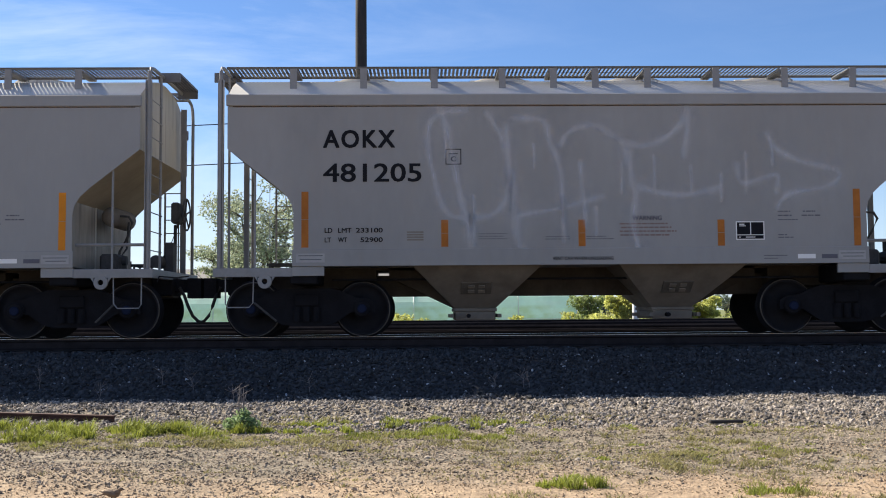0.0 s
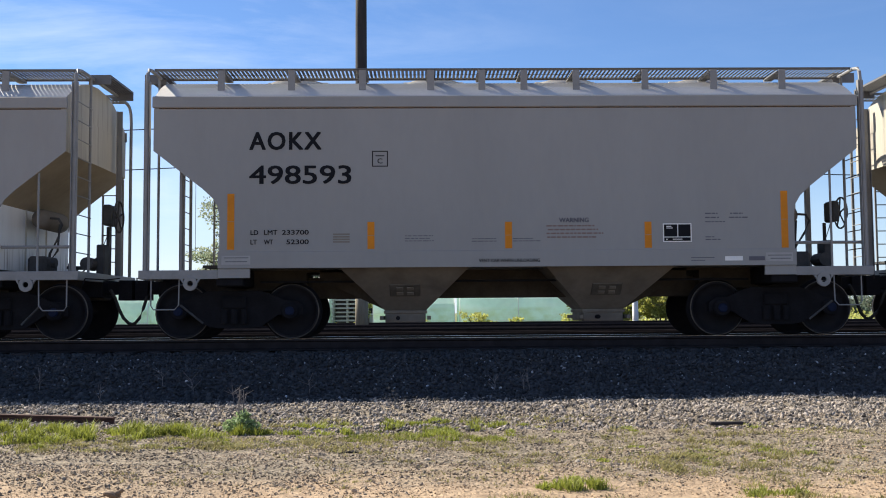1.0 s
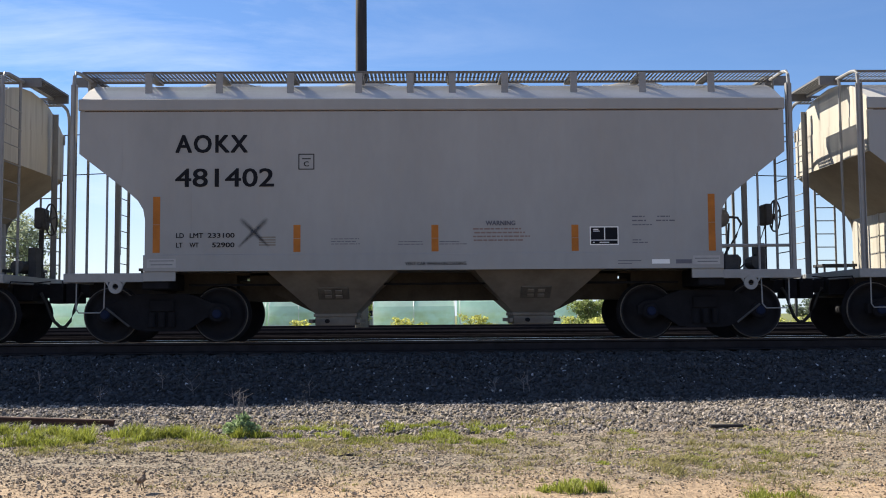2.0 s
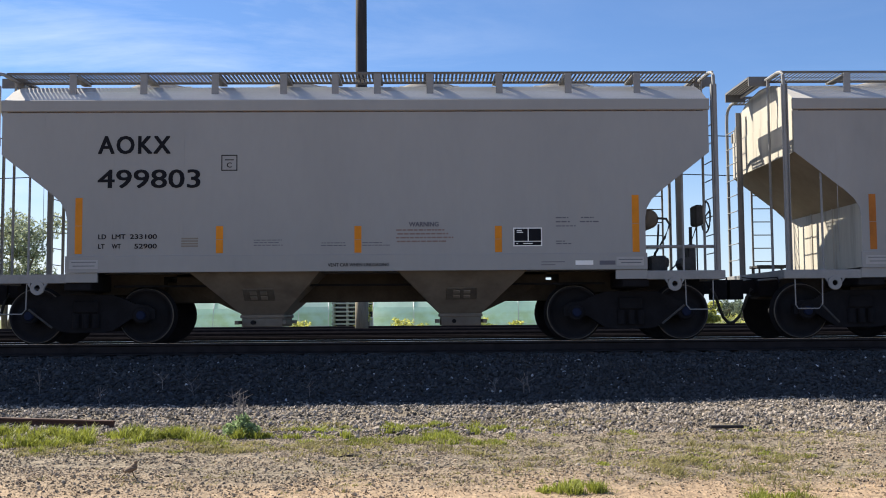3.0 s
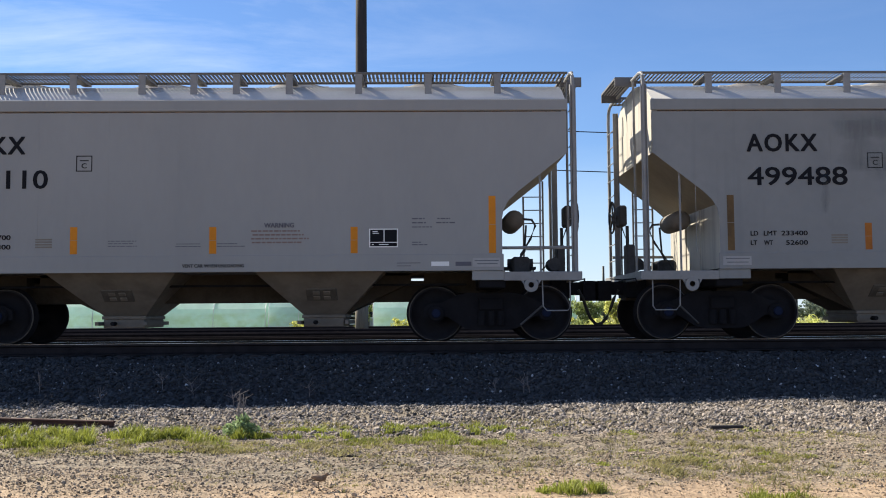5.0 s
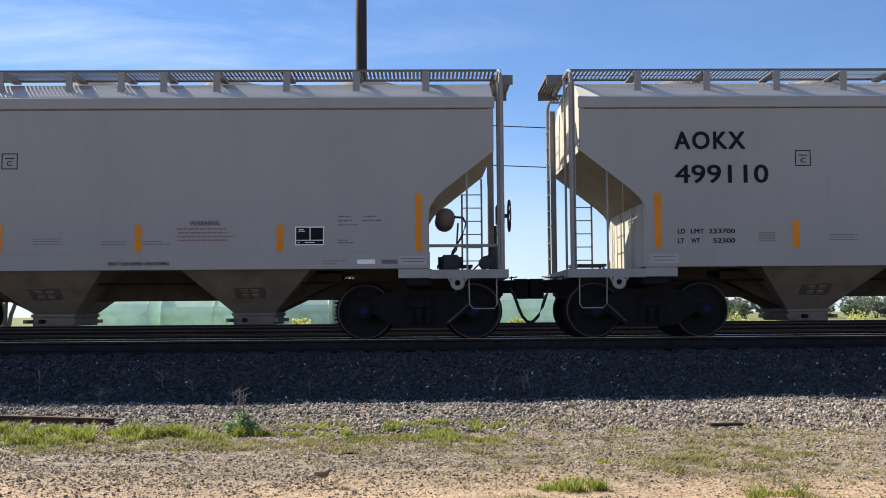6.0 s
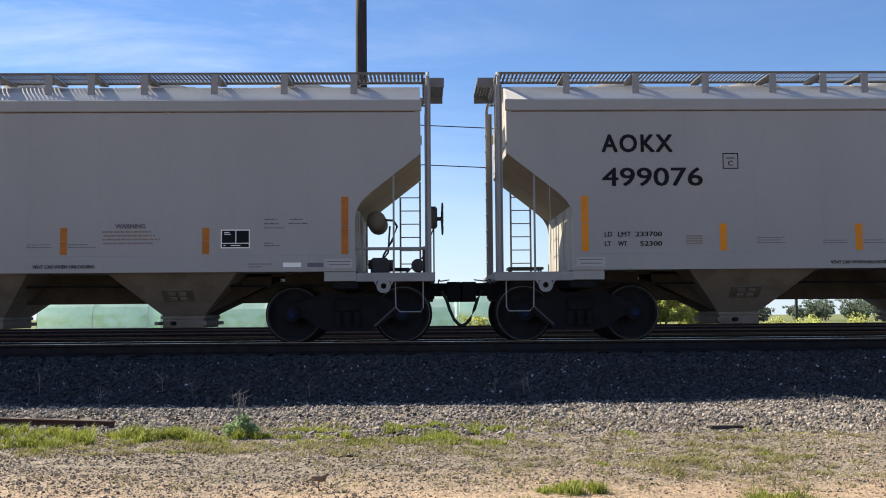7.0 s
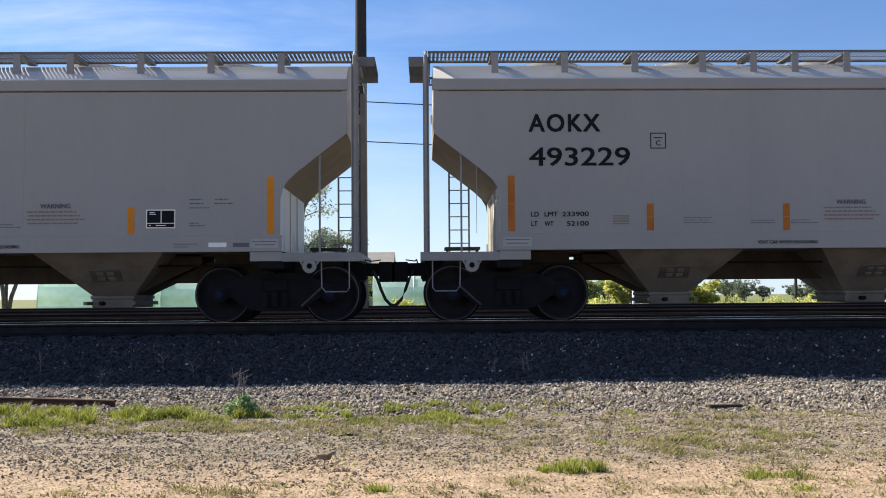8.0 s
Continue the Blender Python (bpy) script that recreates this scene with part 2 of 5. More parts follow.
feather = material("brown_feathers", (0.15, 0.105, 0.07), 0.8, dark=0.6, light=1.5, scale=20, fine=120)
beak_dark = material("dark_beak", (0.03, 0.026, 0.022), 0.5)
for leafy in (leaf, leaf_deep, leaf_bright, grass_green, grass_dry, leaf_far, weed_green, film_white):
    nodes, links = leafy.node_tree.nodes, leafy.node_tree.links
    skin = nodes["Principled BSDF"]
    glow = nodes.new("ShaderNodeBsdfTranslucent")
    both = nodes.new("ShaderNodeMixShader")
    both.inputs["Fac"].default_value = 0.6 if leafy in (leaf_bright, film_white) else 0.45
    links.new(skin.inputs["Base Color"].links[0].from_socket, glow.inputs["Color"])
    links.new(skin.outputs["BSDF"], both.inputs[1])
    links.new(glow.outputs["BSDF"], both.inputs[2])
    links.new(both.outputs["Shader"], nodes["Material Output"].inputs["Surface"])


for dull, level in ((truck_iron, 0.12), (wheel_steel, 0.18), (hub_blue, 0.1), (under_shade, 0.15), (gear_grey, 0.3), (rail_steel, 0.0), (tie_wood, 0.3), (stone_shaded, 0.3), (ink, 0.15), (under_paint, 0.25), (stripe_yellow, 0.2), (stripe_brown, 0.2)):
    dull.node_tree.nodes["Principled BSDF"].inputs["Specular IOR Level"].default_value = level


def ground_material():
    """Dirt in the foreground, gravel, the dark ballast bed with train shade in its colour and a field beyond, told
    apart by the place.
    """
    m = bpy.data.materials.new("ground_soil")
    m.use_nodes = True
    n, l = m.node_tree.nodes, m.node_tree.links
    b = n["Principled BSDF"]
    b.inputs["Roughness"].default_value = 0.95
    geo = n.new("ShaderNodeNewGeometry")
    sep = n.new("ShaderNodeSeparateXYZ")
    l.new(geo.outputs["Position"], sep.inputs[0])

    def noise_of(scale, detail=6.0):
        q = n.new("ShaderNodeTexNoise")
        q.inputs["Scale"].default_value, q.inputs["Detail"].default_value = scale, detail
        l.new(geo.outputs["Position"], q.inputs["Vector"])
        return q.outputs["Fac"]

    def math_node(op, a, b_):
        q = n.new("ShaderNodeMath")
        q.operation = op
        for i, v in enumerate((a, b_)):
            if isinstance(v, (int, float)):
                q.inputs[i].default_value = v
            else:
                l.new(v, q.inputs[i])
        return q.outputs[0]

    def two(noise_socket, a, b_, lo=0.35, hi=0.7):
        r = n.new("ShaderNodeValToRGB")
        r.color_ramp.elements[0].position, r.color_ramp.elements[1].position = lo, hi
        r.color_ramp.elements[0].color, r.color_ramp.elements[1].color = (*a, 1), (*b_, 1)
        l.new(noise_socket, r.inputs["Fac"])
        return r.outputs["Color"]

    def step(edge, width, wobble):
        y = math_node("ADD", sep.outputs["Y"], math_node("MULTIPLY", math_node("SUBTRACT", noise_of(0.9), 0.5), wobble))
        r = n.new("ShaderNodeMapRange")
        r.inputs["From Min"].default_value, r.inputs["From Max"].default_value = edge - width, edge + width
        l.new(y, r.inputs["Value"])
        return r.outputs["Result"]

    def blend(fac, a, b_):
        q = n.new("ShaderNodeMixRGB")
        l.new(fac, q.inputs["Fac"])
        l.new(a, q.inputs["Color1"])
        l.new(b_, q.inputs["Color2"])
        return q.outputs["Color"]

    dirt = two(noise_of(9.0, 9.0), (0.255, 0.182, 0.115), (0.43, 0.315, 0.205))
    gravel = two(noise_of(14.0), (0.115, 0.097, 0.073), (0.31, 0.255, 0.185))
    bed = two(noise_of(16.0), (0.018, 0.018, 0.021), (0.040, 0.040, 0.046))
    field = two(noise_of(0.12), (0.10, 0.12, 0.033), (0.18, 0.19, 0.06))
    c = blend(step(-9.9, 0.6, 2.4), dirt, gravel)
    # The dark bed colour stops where the train's shadow ends.
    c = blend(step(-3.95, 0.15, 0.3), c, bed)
    c = blend(step(32.5, 1.0, 2.0), c, field)
    l.new(c, b.inputs["Base Color"])
    bp = n.new("ShaderNodeBump")
    bp.inputs["Strength"].default_value, bp.inputs["Distance"].default_value = 0.9, 0.03
    l.new(noise_of(38.0), bp.inputs["Height"])
    l.new(bp.outputs["Normal"], b.inputs["Normal"])
    return m


soil = ground_material()


# ---------- mesh helpers ----------
def link(name, bm, mat_, parent=None, label="", smooth=False):
    me = bpy.data.meshes.new(name)
    bm.normal_update()
    bm.to_mesh(me)
    bm.free()
    for mm in (mat_ if isinstance(mat_, (list, tuple)) else (mat_,)):
        me.materials.append(mm)
    if smooth:
        me.shade_smooth()
    ob = new(name, me)
    if parent is not None:
        ob.parent = parent
    return tagged(ob, label)


def part(name, bm, mat_, parent, label="", smooth=False):
    """One mesh under a thing or under a part."""
    return link(name, bm, mat_, parent, label, smooth)


def box(bm, x0, x1, y0, y1, z0, z1, bevel=0.0):
    ret = bmesh.ops.create_cube(bm, size=1.0, matrix=Matrix.Translation(((x0 + x1) / 2, (y0 + y1) / 2, (z0 + z1) / 2))
                                @ Matrix.Diagonal((x1 - x0, y1 - y0, z1 - z0, 1)))
    if bevel:
        edges = list({e for v in ret["verts"] for e in v.link_edges})
        bmesh.ops.bevel(bm, geom=edges, offset=bevel, segments=1, affect="EDGES")
    return bm


def prism(bm, outline, lo, hi, axis="y"):
    """A closed outline of (a, b) pushed from lo to hi along an axis: y (outline in x, z) or x (outline in y, z)."""
    def at(a, b_, c):
        return (a, c, b_) if axis == "y" else (c, a, b_)
    v0 = [bm.verts.new(at(a, b_, lo)) for a, b_ in outline]
    v1 = [bm.verts.new(at(a, b_, hi)) for a, b_ in outline]
    k = len(outline)
    faces = [bm.faces.new(v0), bm.faces.new(list(reversed(v1)))]
    faces += [bm.faces.new((v0[i], v1[i], v1[(i + 1) % k], v0[(i + 1) % k])) for i in range(k)]
    bmesh.ops.recalc_face_normals(bm, faces=faces)
    return bm


def tube(bm, points, radius, sides=8, taper=None):
    """A round bar along points; taper gives the radius at each point."""
    pts = [Vector(p) for p in points]
    rings = []
    for i, p in enumerate(pts):
        d = (pts[min(i + 1, len(pts) - 1)] - pts[max(i - 1, 0)]).normalized()
        u = d.cross(Vector((0, 0, 1)) if abs(d.z) < 0.9 else Vector((1, 0, 0))).normalized()
        w = d.cross(u)
        r = taper[i] if taper else radius
        rings.append([bm.verts.new(p + (u * math.cos(a) + w * math.sin(a)) * r)
                      for a in (2 * math.pi * k / sides for k in range(sides))])
    for a, b_ in zip(rings, rings[1:]):
        for k in range(sides):
            bm.faces.new((a[k], a[(k + 1) % sides], b_[(k + 1) % sides], b_[k]))
    bm.faces.new(list(reversed(rings[0])))
    bm.faces.new(rings[-1])
    return bm


def lathe(bm, profile, segments=40, centre=(0, 0, 0)):
    """A profile of (radius, y) turned about the y axis."""
    rings = []
    for r, y in profile:
        if r < 1e-6:
            rings.append([bm.verts.new((centre[0], centre[1] + y, centre[2]))])
        else:
            rings.append([bm.verts.new((centre[0] + r * math.cos(a), centre[1] + y, centre[2] + r * math.sin(a)))
                          for a in (2 * math.pi * k / segments for k in range(segments))])
    made = []
    for a, b_ in zip(rings, rings[1:]):
        for k in range(segments):
            j = (k + 1) % segments
            if len(a) == 1:
                made.append(bm.faces.new((a[0], b_[k], b_[j])))
            elif len(b_) == 1:
                made.append(bm.faces.new((a[k], a[j], b_[0])))
            else:
                made.append(bm.faces.new((a[k], a[j], b_[j], b_[k])))
    bmesh.ops.recalc_face_normals(bm, faces=made)
    return made


def thing(name, label, category, group="", at=None):
    ob = new(name)
    ob.empty_display_size = 0.3
    if at is not None:
        ob.matrix_basis = at
    return tagged(ob, label, category, group)


# ---------- ground: one sheet to the horizon ----------
def bed_height(y):
    knots = [(-600, -0.95), (-14, -0.80), (-9, -0.76), (-4.2, -0.74), (-3.5, -0.66), (-2.05, -0.29), (-1.5, -0.245),
             (-0.8, -0.20), (30.0, -0.20), (31.5, -0.55), (33.5, -0.80), (60, -0.85), (3000, -0.9)]
    for (a, za), (b_, zb) in zip(knots, knots[1:]):
        if y <= b_:
            return za + (zb - za) * (y - a) / (b_ - a)
    return -0.9


def rough_height(x, y):
    z = bed_height(y)
    if -13 < y < -1.4 and abs(x) < 12:
        z += 0.05 * noise.noise((x * 0.55, y * 0.9, 0.0)) + 0.018 * noise.noise((x * 2.7, y * 2.7, 4.0))
    return z


def make_ground():
    xs = [-3000, -800, -200, -60, -25] + [round(-12 + 0.2 * i, 3) for i in range(121)] + [25, 60, 200, 800, 3000]
    ys = [-600, -150, -40, -20] + [round(-14 + 0.2 * i, 3) for i in range(64)] + [0, 4, 10, 20, 30, 31.5, 33.5, 40, 60, 100, 200, 500, 1200, 3000]
    verts = [(x, y, rough_height(x, y)) for y in ys for x in xs]
    w = len(xs)
    faces = [(j * w + i, j * w + i + 1, (j + 1) * w + i + 1, (j + 1) * w + i) for j in range(len(ys) - 1) for i in range(w - 1)]
    me = bpy.data.meshes.new("ground")
    me.from_pydata(verts, [], faces)
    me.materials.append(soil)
    me.shade_smooth()
    tagged(new("ground", me), "dusty gravel ground rising to a dark ballast bed with train shade in its tone", "ground", kind="structure")


make_ground()


# ---------- loose stones ----------
def stone_shape(rng, coarse):
    bm = bmesh.new()
    if coarse:
        v = [bm.verts.new(c) for c in ((1, 0, 0), (0, 1, 0), (-1, 0, 0), (0, -1, 0), (0, 0, 1), (0, 0, -1))]
        for i in range(4):
            bm.faces.new((v[i], v[(i + 1) % 4], v[4]))
            bm.faces.new((v[(i + 1) % 4], v[i], v[5]))
        bm.verts.index_update()
    else:
        bmesh.ops.create_icosphere(bm, subdivisions=1, radius=1.0)
    co = np.array([v.co[:] for v in bm.verts])
    tri = np.array([[v.index for v in f.verts] for f in bm.faces])
    bm.free()
    co = co * rng.uniform(0.62, 1.25, (len(co), 1)) * np.array([[rng.uniform(0.9, 1.25), rng.uniform(0.7, 1.0), rng.uniform(0.45, 0.75)]])
    return co, tri


def scatter_stones(name, count, x_range, y_of, size, flat, mat_, label, seed):
    """Many stones, each with its own shape, size and turn, laid on the ground."""
    rng = np.random.default_rng(seed)
    shapes = [stone_shape(rng, size[1] < 0.022) for _ in range(12)]
    turns = [np.array(Euler(rng.uniform(0, 6.28, 3)).to_matrix()) for _ in range(64)]
    xs = rng.uniform(x_range[0], x_range[1], count)
    ys = y_of(rng, count, xs)
    vs, fs, off = [], [], 0
    for i in range(count):
        co, tri = shapes[i % 12]
        s = size[0] * (size[1] / size[0]) ** (rng.random() ** 1.6)
        rot = turns[rng.integers(64)]
        p = (co * s) @ rot.T
        p[:, 2] *= flat
        p += (xs[i], ys[i], rough_height(xs[i], ys[i]) + s * flat * rng.uniform(0.0, 0.55))
        vs.append(p)
        fs.append(tri + off)
        off += len(co)
    v, f = np.vstack(vs), np.vstack(fs)
    me = bpy.data.meshes.new(name)
    me.vertices.add(len(v))
    me.vertices.foreach_set("co", v.ravel())
    me.loops.add(len(f) * 3)
    me.loops.foreach_set("vertex_index", f.ravel().astype(np.int32))
    me.polygons.add(len(f))
    me.polygons.foreach_set("loop_start", np.arange(0, len(f) * 3, 3, dtype=np.int32))
    me.materials.append(mat_)
    me.update(calc_edges=True)
    me.shade_flat()
    tagged(new(name, me), label, "gravel", kind="stuff")


# Darkened stones reach to the train's shadow edge; pale gravel starts there.
scatter_stones("ballast", 25000, (-9, 9), lambda r, n, x: r.uniform(-4.1, -1.15, n), (0.022, 0.050), 0.95, stone_shaded,
               "dark crushed rock ballast on the track shoulder, train shade in its tone", 11)
scatter_stones("gravel", 42000, (-8, 8), lambda r, n, x: -3.95 - 3.4 * r.random(n) ** 1.3, (0.009, 0.033), 0.9, stone_pale,
               "pale grey-brown crushed gravel below the ballast", 12)
scatter_stones("pale_stones", 900, (-7.5, 7.5), lambda r, n, x: r.uniform(-3.9, -1.5, n), (0.013, 0.032), 0.9, stone_speck,
               "odd pale stones among the dark ballast", 15)
scatter_stones("fine_gravel", 46000, (-5.2, 5.2), lambda r, n, x: -10.6 + 0.5 * np.sin(x * 1.3) * r.random(n) + 4.6 * r.random(n) ** 0.75, (0.007, 0.0215), 0.7, stone_fine,
               "fine grey gravel trodden into the ground", 14)
scatter_stones("pebbles", 30000, (-4.5, 4.5), lambda r, n, x: -11.6 + 3.0 * r.random(n), (0.003, 0.014), 0.7, pebble,
               "small dusty pebbles strewn on dry dirt", 13)
scatter_stones("litter", 4200, (-5.4, 5.4), lambda r, n, x: r.uniform(-10.2, -5.6, n), (0.007, 0.020), 0.5, litter_dark,
               "dark bits of bark and gravel strewn over the ground", 16)
scatter_stones("flat_stones", 90, (-5.0, 5.0), lambda r, n, x: r.uniform(-10.0, -6.6, n), (0.016, 0.042), 0.6, stone_speck_warm,
               "odd larger pale stones on the gravel", 17)


# ---------- tracks ----------
RAIL = [(-0.076, -0.18), (0.076, -0.18), (0.076, -0.166), (0.012, -0.145), (0.009, -0.05), (0.036, -0.035), (0.036, -0.005),
        (0.030, 0.0), (-0.030, 0.0), (-0.036, -0.005), (-0.036, -0.035), (-0.009, -0.05), (-0.012, -0.145), (-0.076, -0.166)]


def make_track(y, polished, half, label):
    track = tagged(thing("railway_track", label, "track", "parallel tracks", pose(0, y, 0)), kind="structure")
    for side in (-0.753, 0.753):
        bm = prism(bmesh.new(), [(a + side, b_) for a, b_ in RAIL], -half, half, "x")
        rail = part("rail", bm, rail_steel, track)
        if polished:
            part("rail_head", box(bmesh.new(), -half, half, side - 0.028, side + 0.028, 0.0, 0.002), rail_polish, rail, "polished running surface")
    return track


main_track = make_track(0.0, True, 220, "main railway track with worn shining rail heads on dark ballast")
side_tracks = [make_track(4.35, False, 220, "second railway track with dull rails on dark ballast"),
               make_track(10.6, False, 220, "rusty railway siding on dark ballast"),
               make_track(18.6, False, 220, "yard track with dull rails on dark ballast"),
               make_track(27.4, False, 220, "rusty outermost yard track on dark ballast")]
tie_bm = box(bmesh.new(), -0.115, 0.115, -1.3, 1.3, -0.36, -0.182, 0.008)
first_tie = part("tie", tie_bm, tie_wood, main_track)
for track in (main_track, *side_tracks):
    for i in range(-30, 31):
        if i or track is not main_track:
            tie = new("tie", first_tie.data)
            tie.parent = track
            tie.matrix_basis = pose(i * 0.53, 0.012 * math.sin(i * 2.3), 0, 0, 0, 0.6 * math.sin(i * 1.7))


# ---------- covered hopper car ----------
T, AXLE, R_WHEEL = 4.385, 0.889, 0.457
W = 1.565
SIDE = [(-5.58, 3.66), (-5.58, 2.985), (-4.54, 2.172), (-4.54, 1.14)]
FILLET = [(-4.80, 2.375), (-4.65, 2.235), (-4.57, 2.10), (-4.541, 1.95), (-4.541, 2.173)]
SIDE = SIDE + [(-x, z) for x, z in reversed(SIDE)]


def lettering(text, x0, x1, z0, z1, mat_, parent, name="lettering", label="", y=-W - 0.0035, weight=0.0, spacing=1.0):
    """Raised letters on the car's near side, fitted between x0 and x1, z0 and z1."""
    cu = bpy.data.curves.new("letters", "FONT")
    cu.body, cu.resolution_u, cu.extrude, cu.space_character = text, 3, 0.002, spacing
    ob = new("letters", cu)
    me = bpy.data.meshes.new_from_object(ob.evaluated_get(bpy.context.evaluated_depsgraph_get()))
    bpy.data.objects.remove(ob)
    # bold strokes: the thin letters laid over themselves, a little apart
    bm = bmesh.new()
    for i, (dx, dz) in enumerate(((0, 0), (1, 0.7), (1, -0.7), (-1, 0.7), (-1, -0.7))):
        me.transform(Matrix.Translation((dx * weight, dz * weight, i * 0.0006)))
        bm.from_mesh(me)
        me.transform(Matrix.Translation((-dx * weight, -dz * weight, -i * 0.0006)))
        if not weight:
            break
    bm.to_mesh(me)
    bm.free()
    co = np.array([v.co[:] for v in me.vertices])
    lo, hi = co.min(0), co.max(0)
    sx, sz = (x1 - x0) / (hi[0] - lo[0]), (z1 - z0) / (hi[1] - lo[1])
    me.transform(Matrix(((sx, 0, 0, x0 - lo[0] * sx), (0, 0, -1, y), (0, sz, 0, z0 - lo[1] * sz), (0, 0, 0, 1))))
    me.materials.clear()
    me.materials.append(mat_)
    ob = new(name, me)
    ob.parent = parent
    return tagged(ob, label)


def bars(rows, mat_, parent, name, label=""):
    """Unreadable small print as plain bars: rows of x0, x1, z0, z1."""
    bm = bmesh.new()
    words = random.Random(int(rows[0][0] * 1000))
    for x0, x1, z0, z1 in rows:
        x = x0
        while x < x1 - 0.012:
            end = min(x1, x + words.uniform(0.025, 0.095))
            box(bm, x, end, -W - 0.003, -W - 0.0005, z0, z1)
            x = end + words.uniform(0.010, 0.018)
    return part(name, bm, mat_, parent, label)


def add_wheelset(car, x):
    half = [(0.0, -1.13), (0.075, -1.13), (0.085, -1.10), (0.085, -0.90), (0.11, -0.86), (0.13, -0.83), (0.14, -0.79), (0.30, -0.745),
            (0.375, -0.765), (0.395, -0.815), (0.405, -0.82), (0.436, -0.82), (0.450, -0.805), (0.457, -0.75), (0.462, -0.712),
            (0.478, -0.70), (0.484, -0.688), (0.478, -0.678), (0.40, -0.676), (0.37, -0.70), (0.14, -0.70), (0.12, -0.66), (0.085, -0.62)]
    bm = bmesh.new()
    lathe(bm, half + [(r, -y) for r, y in reversed(half)], 36)
    ws = part("wheelset", bm, wheel_steel, car, "steel axle with two worn wheels", True)
    for s in (-1, 1):
        ring = bmesh.new()
        lathe(ring, [(0.431, s * 0.8205), (0.433, s * 0.8235), (0.438, s * 0.8235), (0.449, s * 0.810), (0.446, s * 0.806)], 40)
        part("rim", ring, rim_steel, ws, "scuffed bright wheel rim", True)
        cap = bmesh.new()
        lathe(cap, [(0.0, s * 1.165), (0.06, s * 1.165), (0.075, s * 1.15), (0.075, s * 1.131), (0.0, s * 1.131)], 16)
        part("bearing_cap", cap, hub_blue, ws)
    ws.matrix_basis = pose(x, 0, R_WHEEL)
    return ws


def add_truck(car, x):
    bm = bmesh.new()
    box(bm, -0.17, 0.17, -1.0, 1.0, 0.48, 0.72, 0.03)
    box(bm, -0.42, -0.36, -0.62, 0.62, 0.30, 0.40)
    box(bm, 0.36, 0.42, -0.62, 0.62, 0.30, 0.40)
    tube(bm, [(0, 0, 0.72), (0, 0, 0.86)], 0.17, 14)
    truck = part("truck", bm, truck_iron, car, "black cast truck bolster")
    truck.matrix_basis = pose(x, 0, 0)
    top = [(-1.09, 0.40), (-1.09, 0.55), (-0.98, 0.62), (-0.78, 0.64), (-0.55, 0.745), (-0.40, 0.79)]
    low = [(-0.70, 0.40), (-0.60, 0.33), (-0.42, 0.215), (-0.25, 0.19)]
    outline = top + [(-a, b_) for a, b_ in reversed(top)] + [(-a, b_) for a, b_ in low] + list(reversed(low))
    for s in (-1, 1):
        bm = prism(bmesh.new(), outline, s * 1.0 - 0.06, s * 1.0 + 0.06)
        for e in (-AXLE, AXLE):
            lathe(bm, [(0.0, s * 1.06), (0.13, s * 1.06), (0.14, s * 1.10), (0.11, s * 1.13), (0.0, s * 1.13)], 16, (e, 0, R_WHEEL))
        box(bm, -0.20, 0.20, s * 1.0 - 0.10, s * 1.0 + 0.10, 0.50, 0.70, 0.02)
        part("side_frame", bm, truck_iron, truck, "black cast side frame")
        bm = bmesh.new()
        for sx in (-0.16, 0.0, 0.16):
            tube(bm, [(sx, s * 1.075, 0.26), (sx, s * 1.075, 0.49)], 0.06, 10)
        part("spring", bm, truck_iron, truck, "nest of coil springs")
        for bx in (-0.48, 0.48):
            part("brake_shoe", box(bmesh.new(), bx - 0.02, bx + 0.02, s * 0.75 - 0.06, s * 0.75 + 0.06, 0.34, 0.56, 0.01), truck_iron, truck)
    return truck


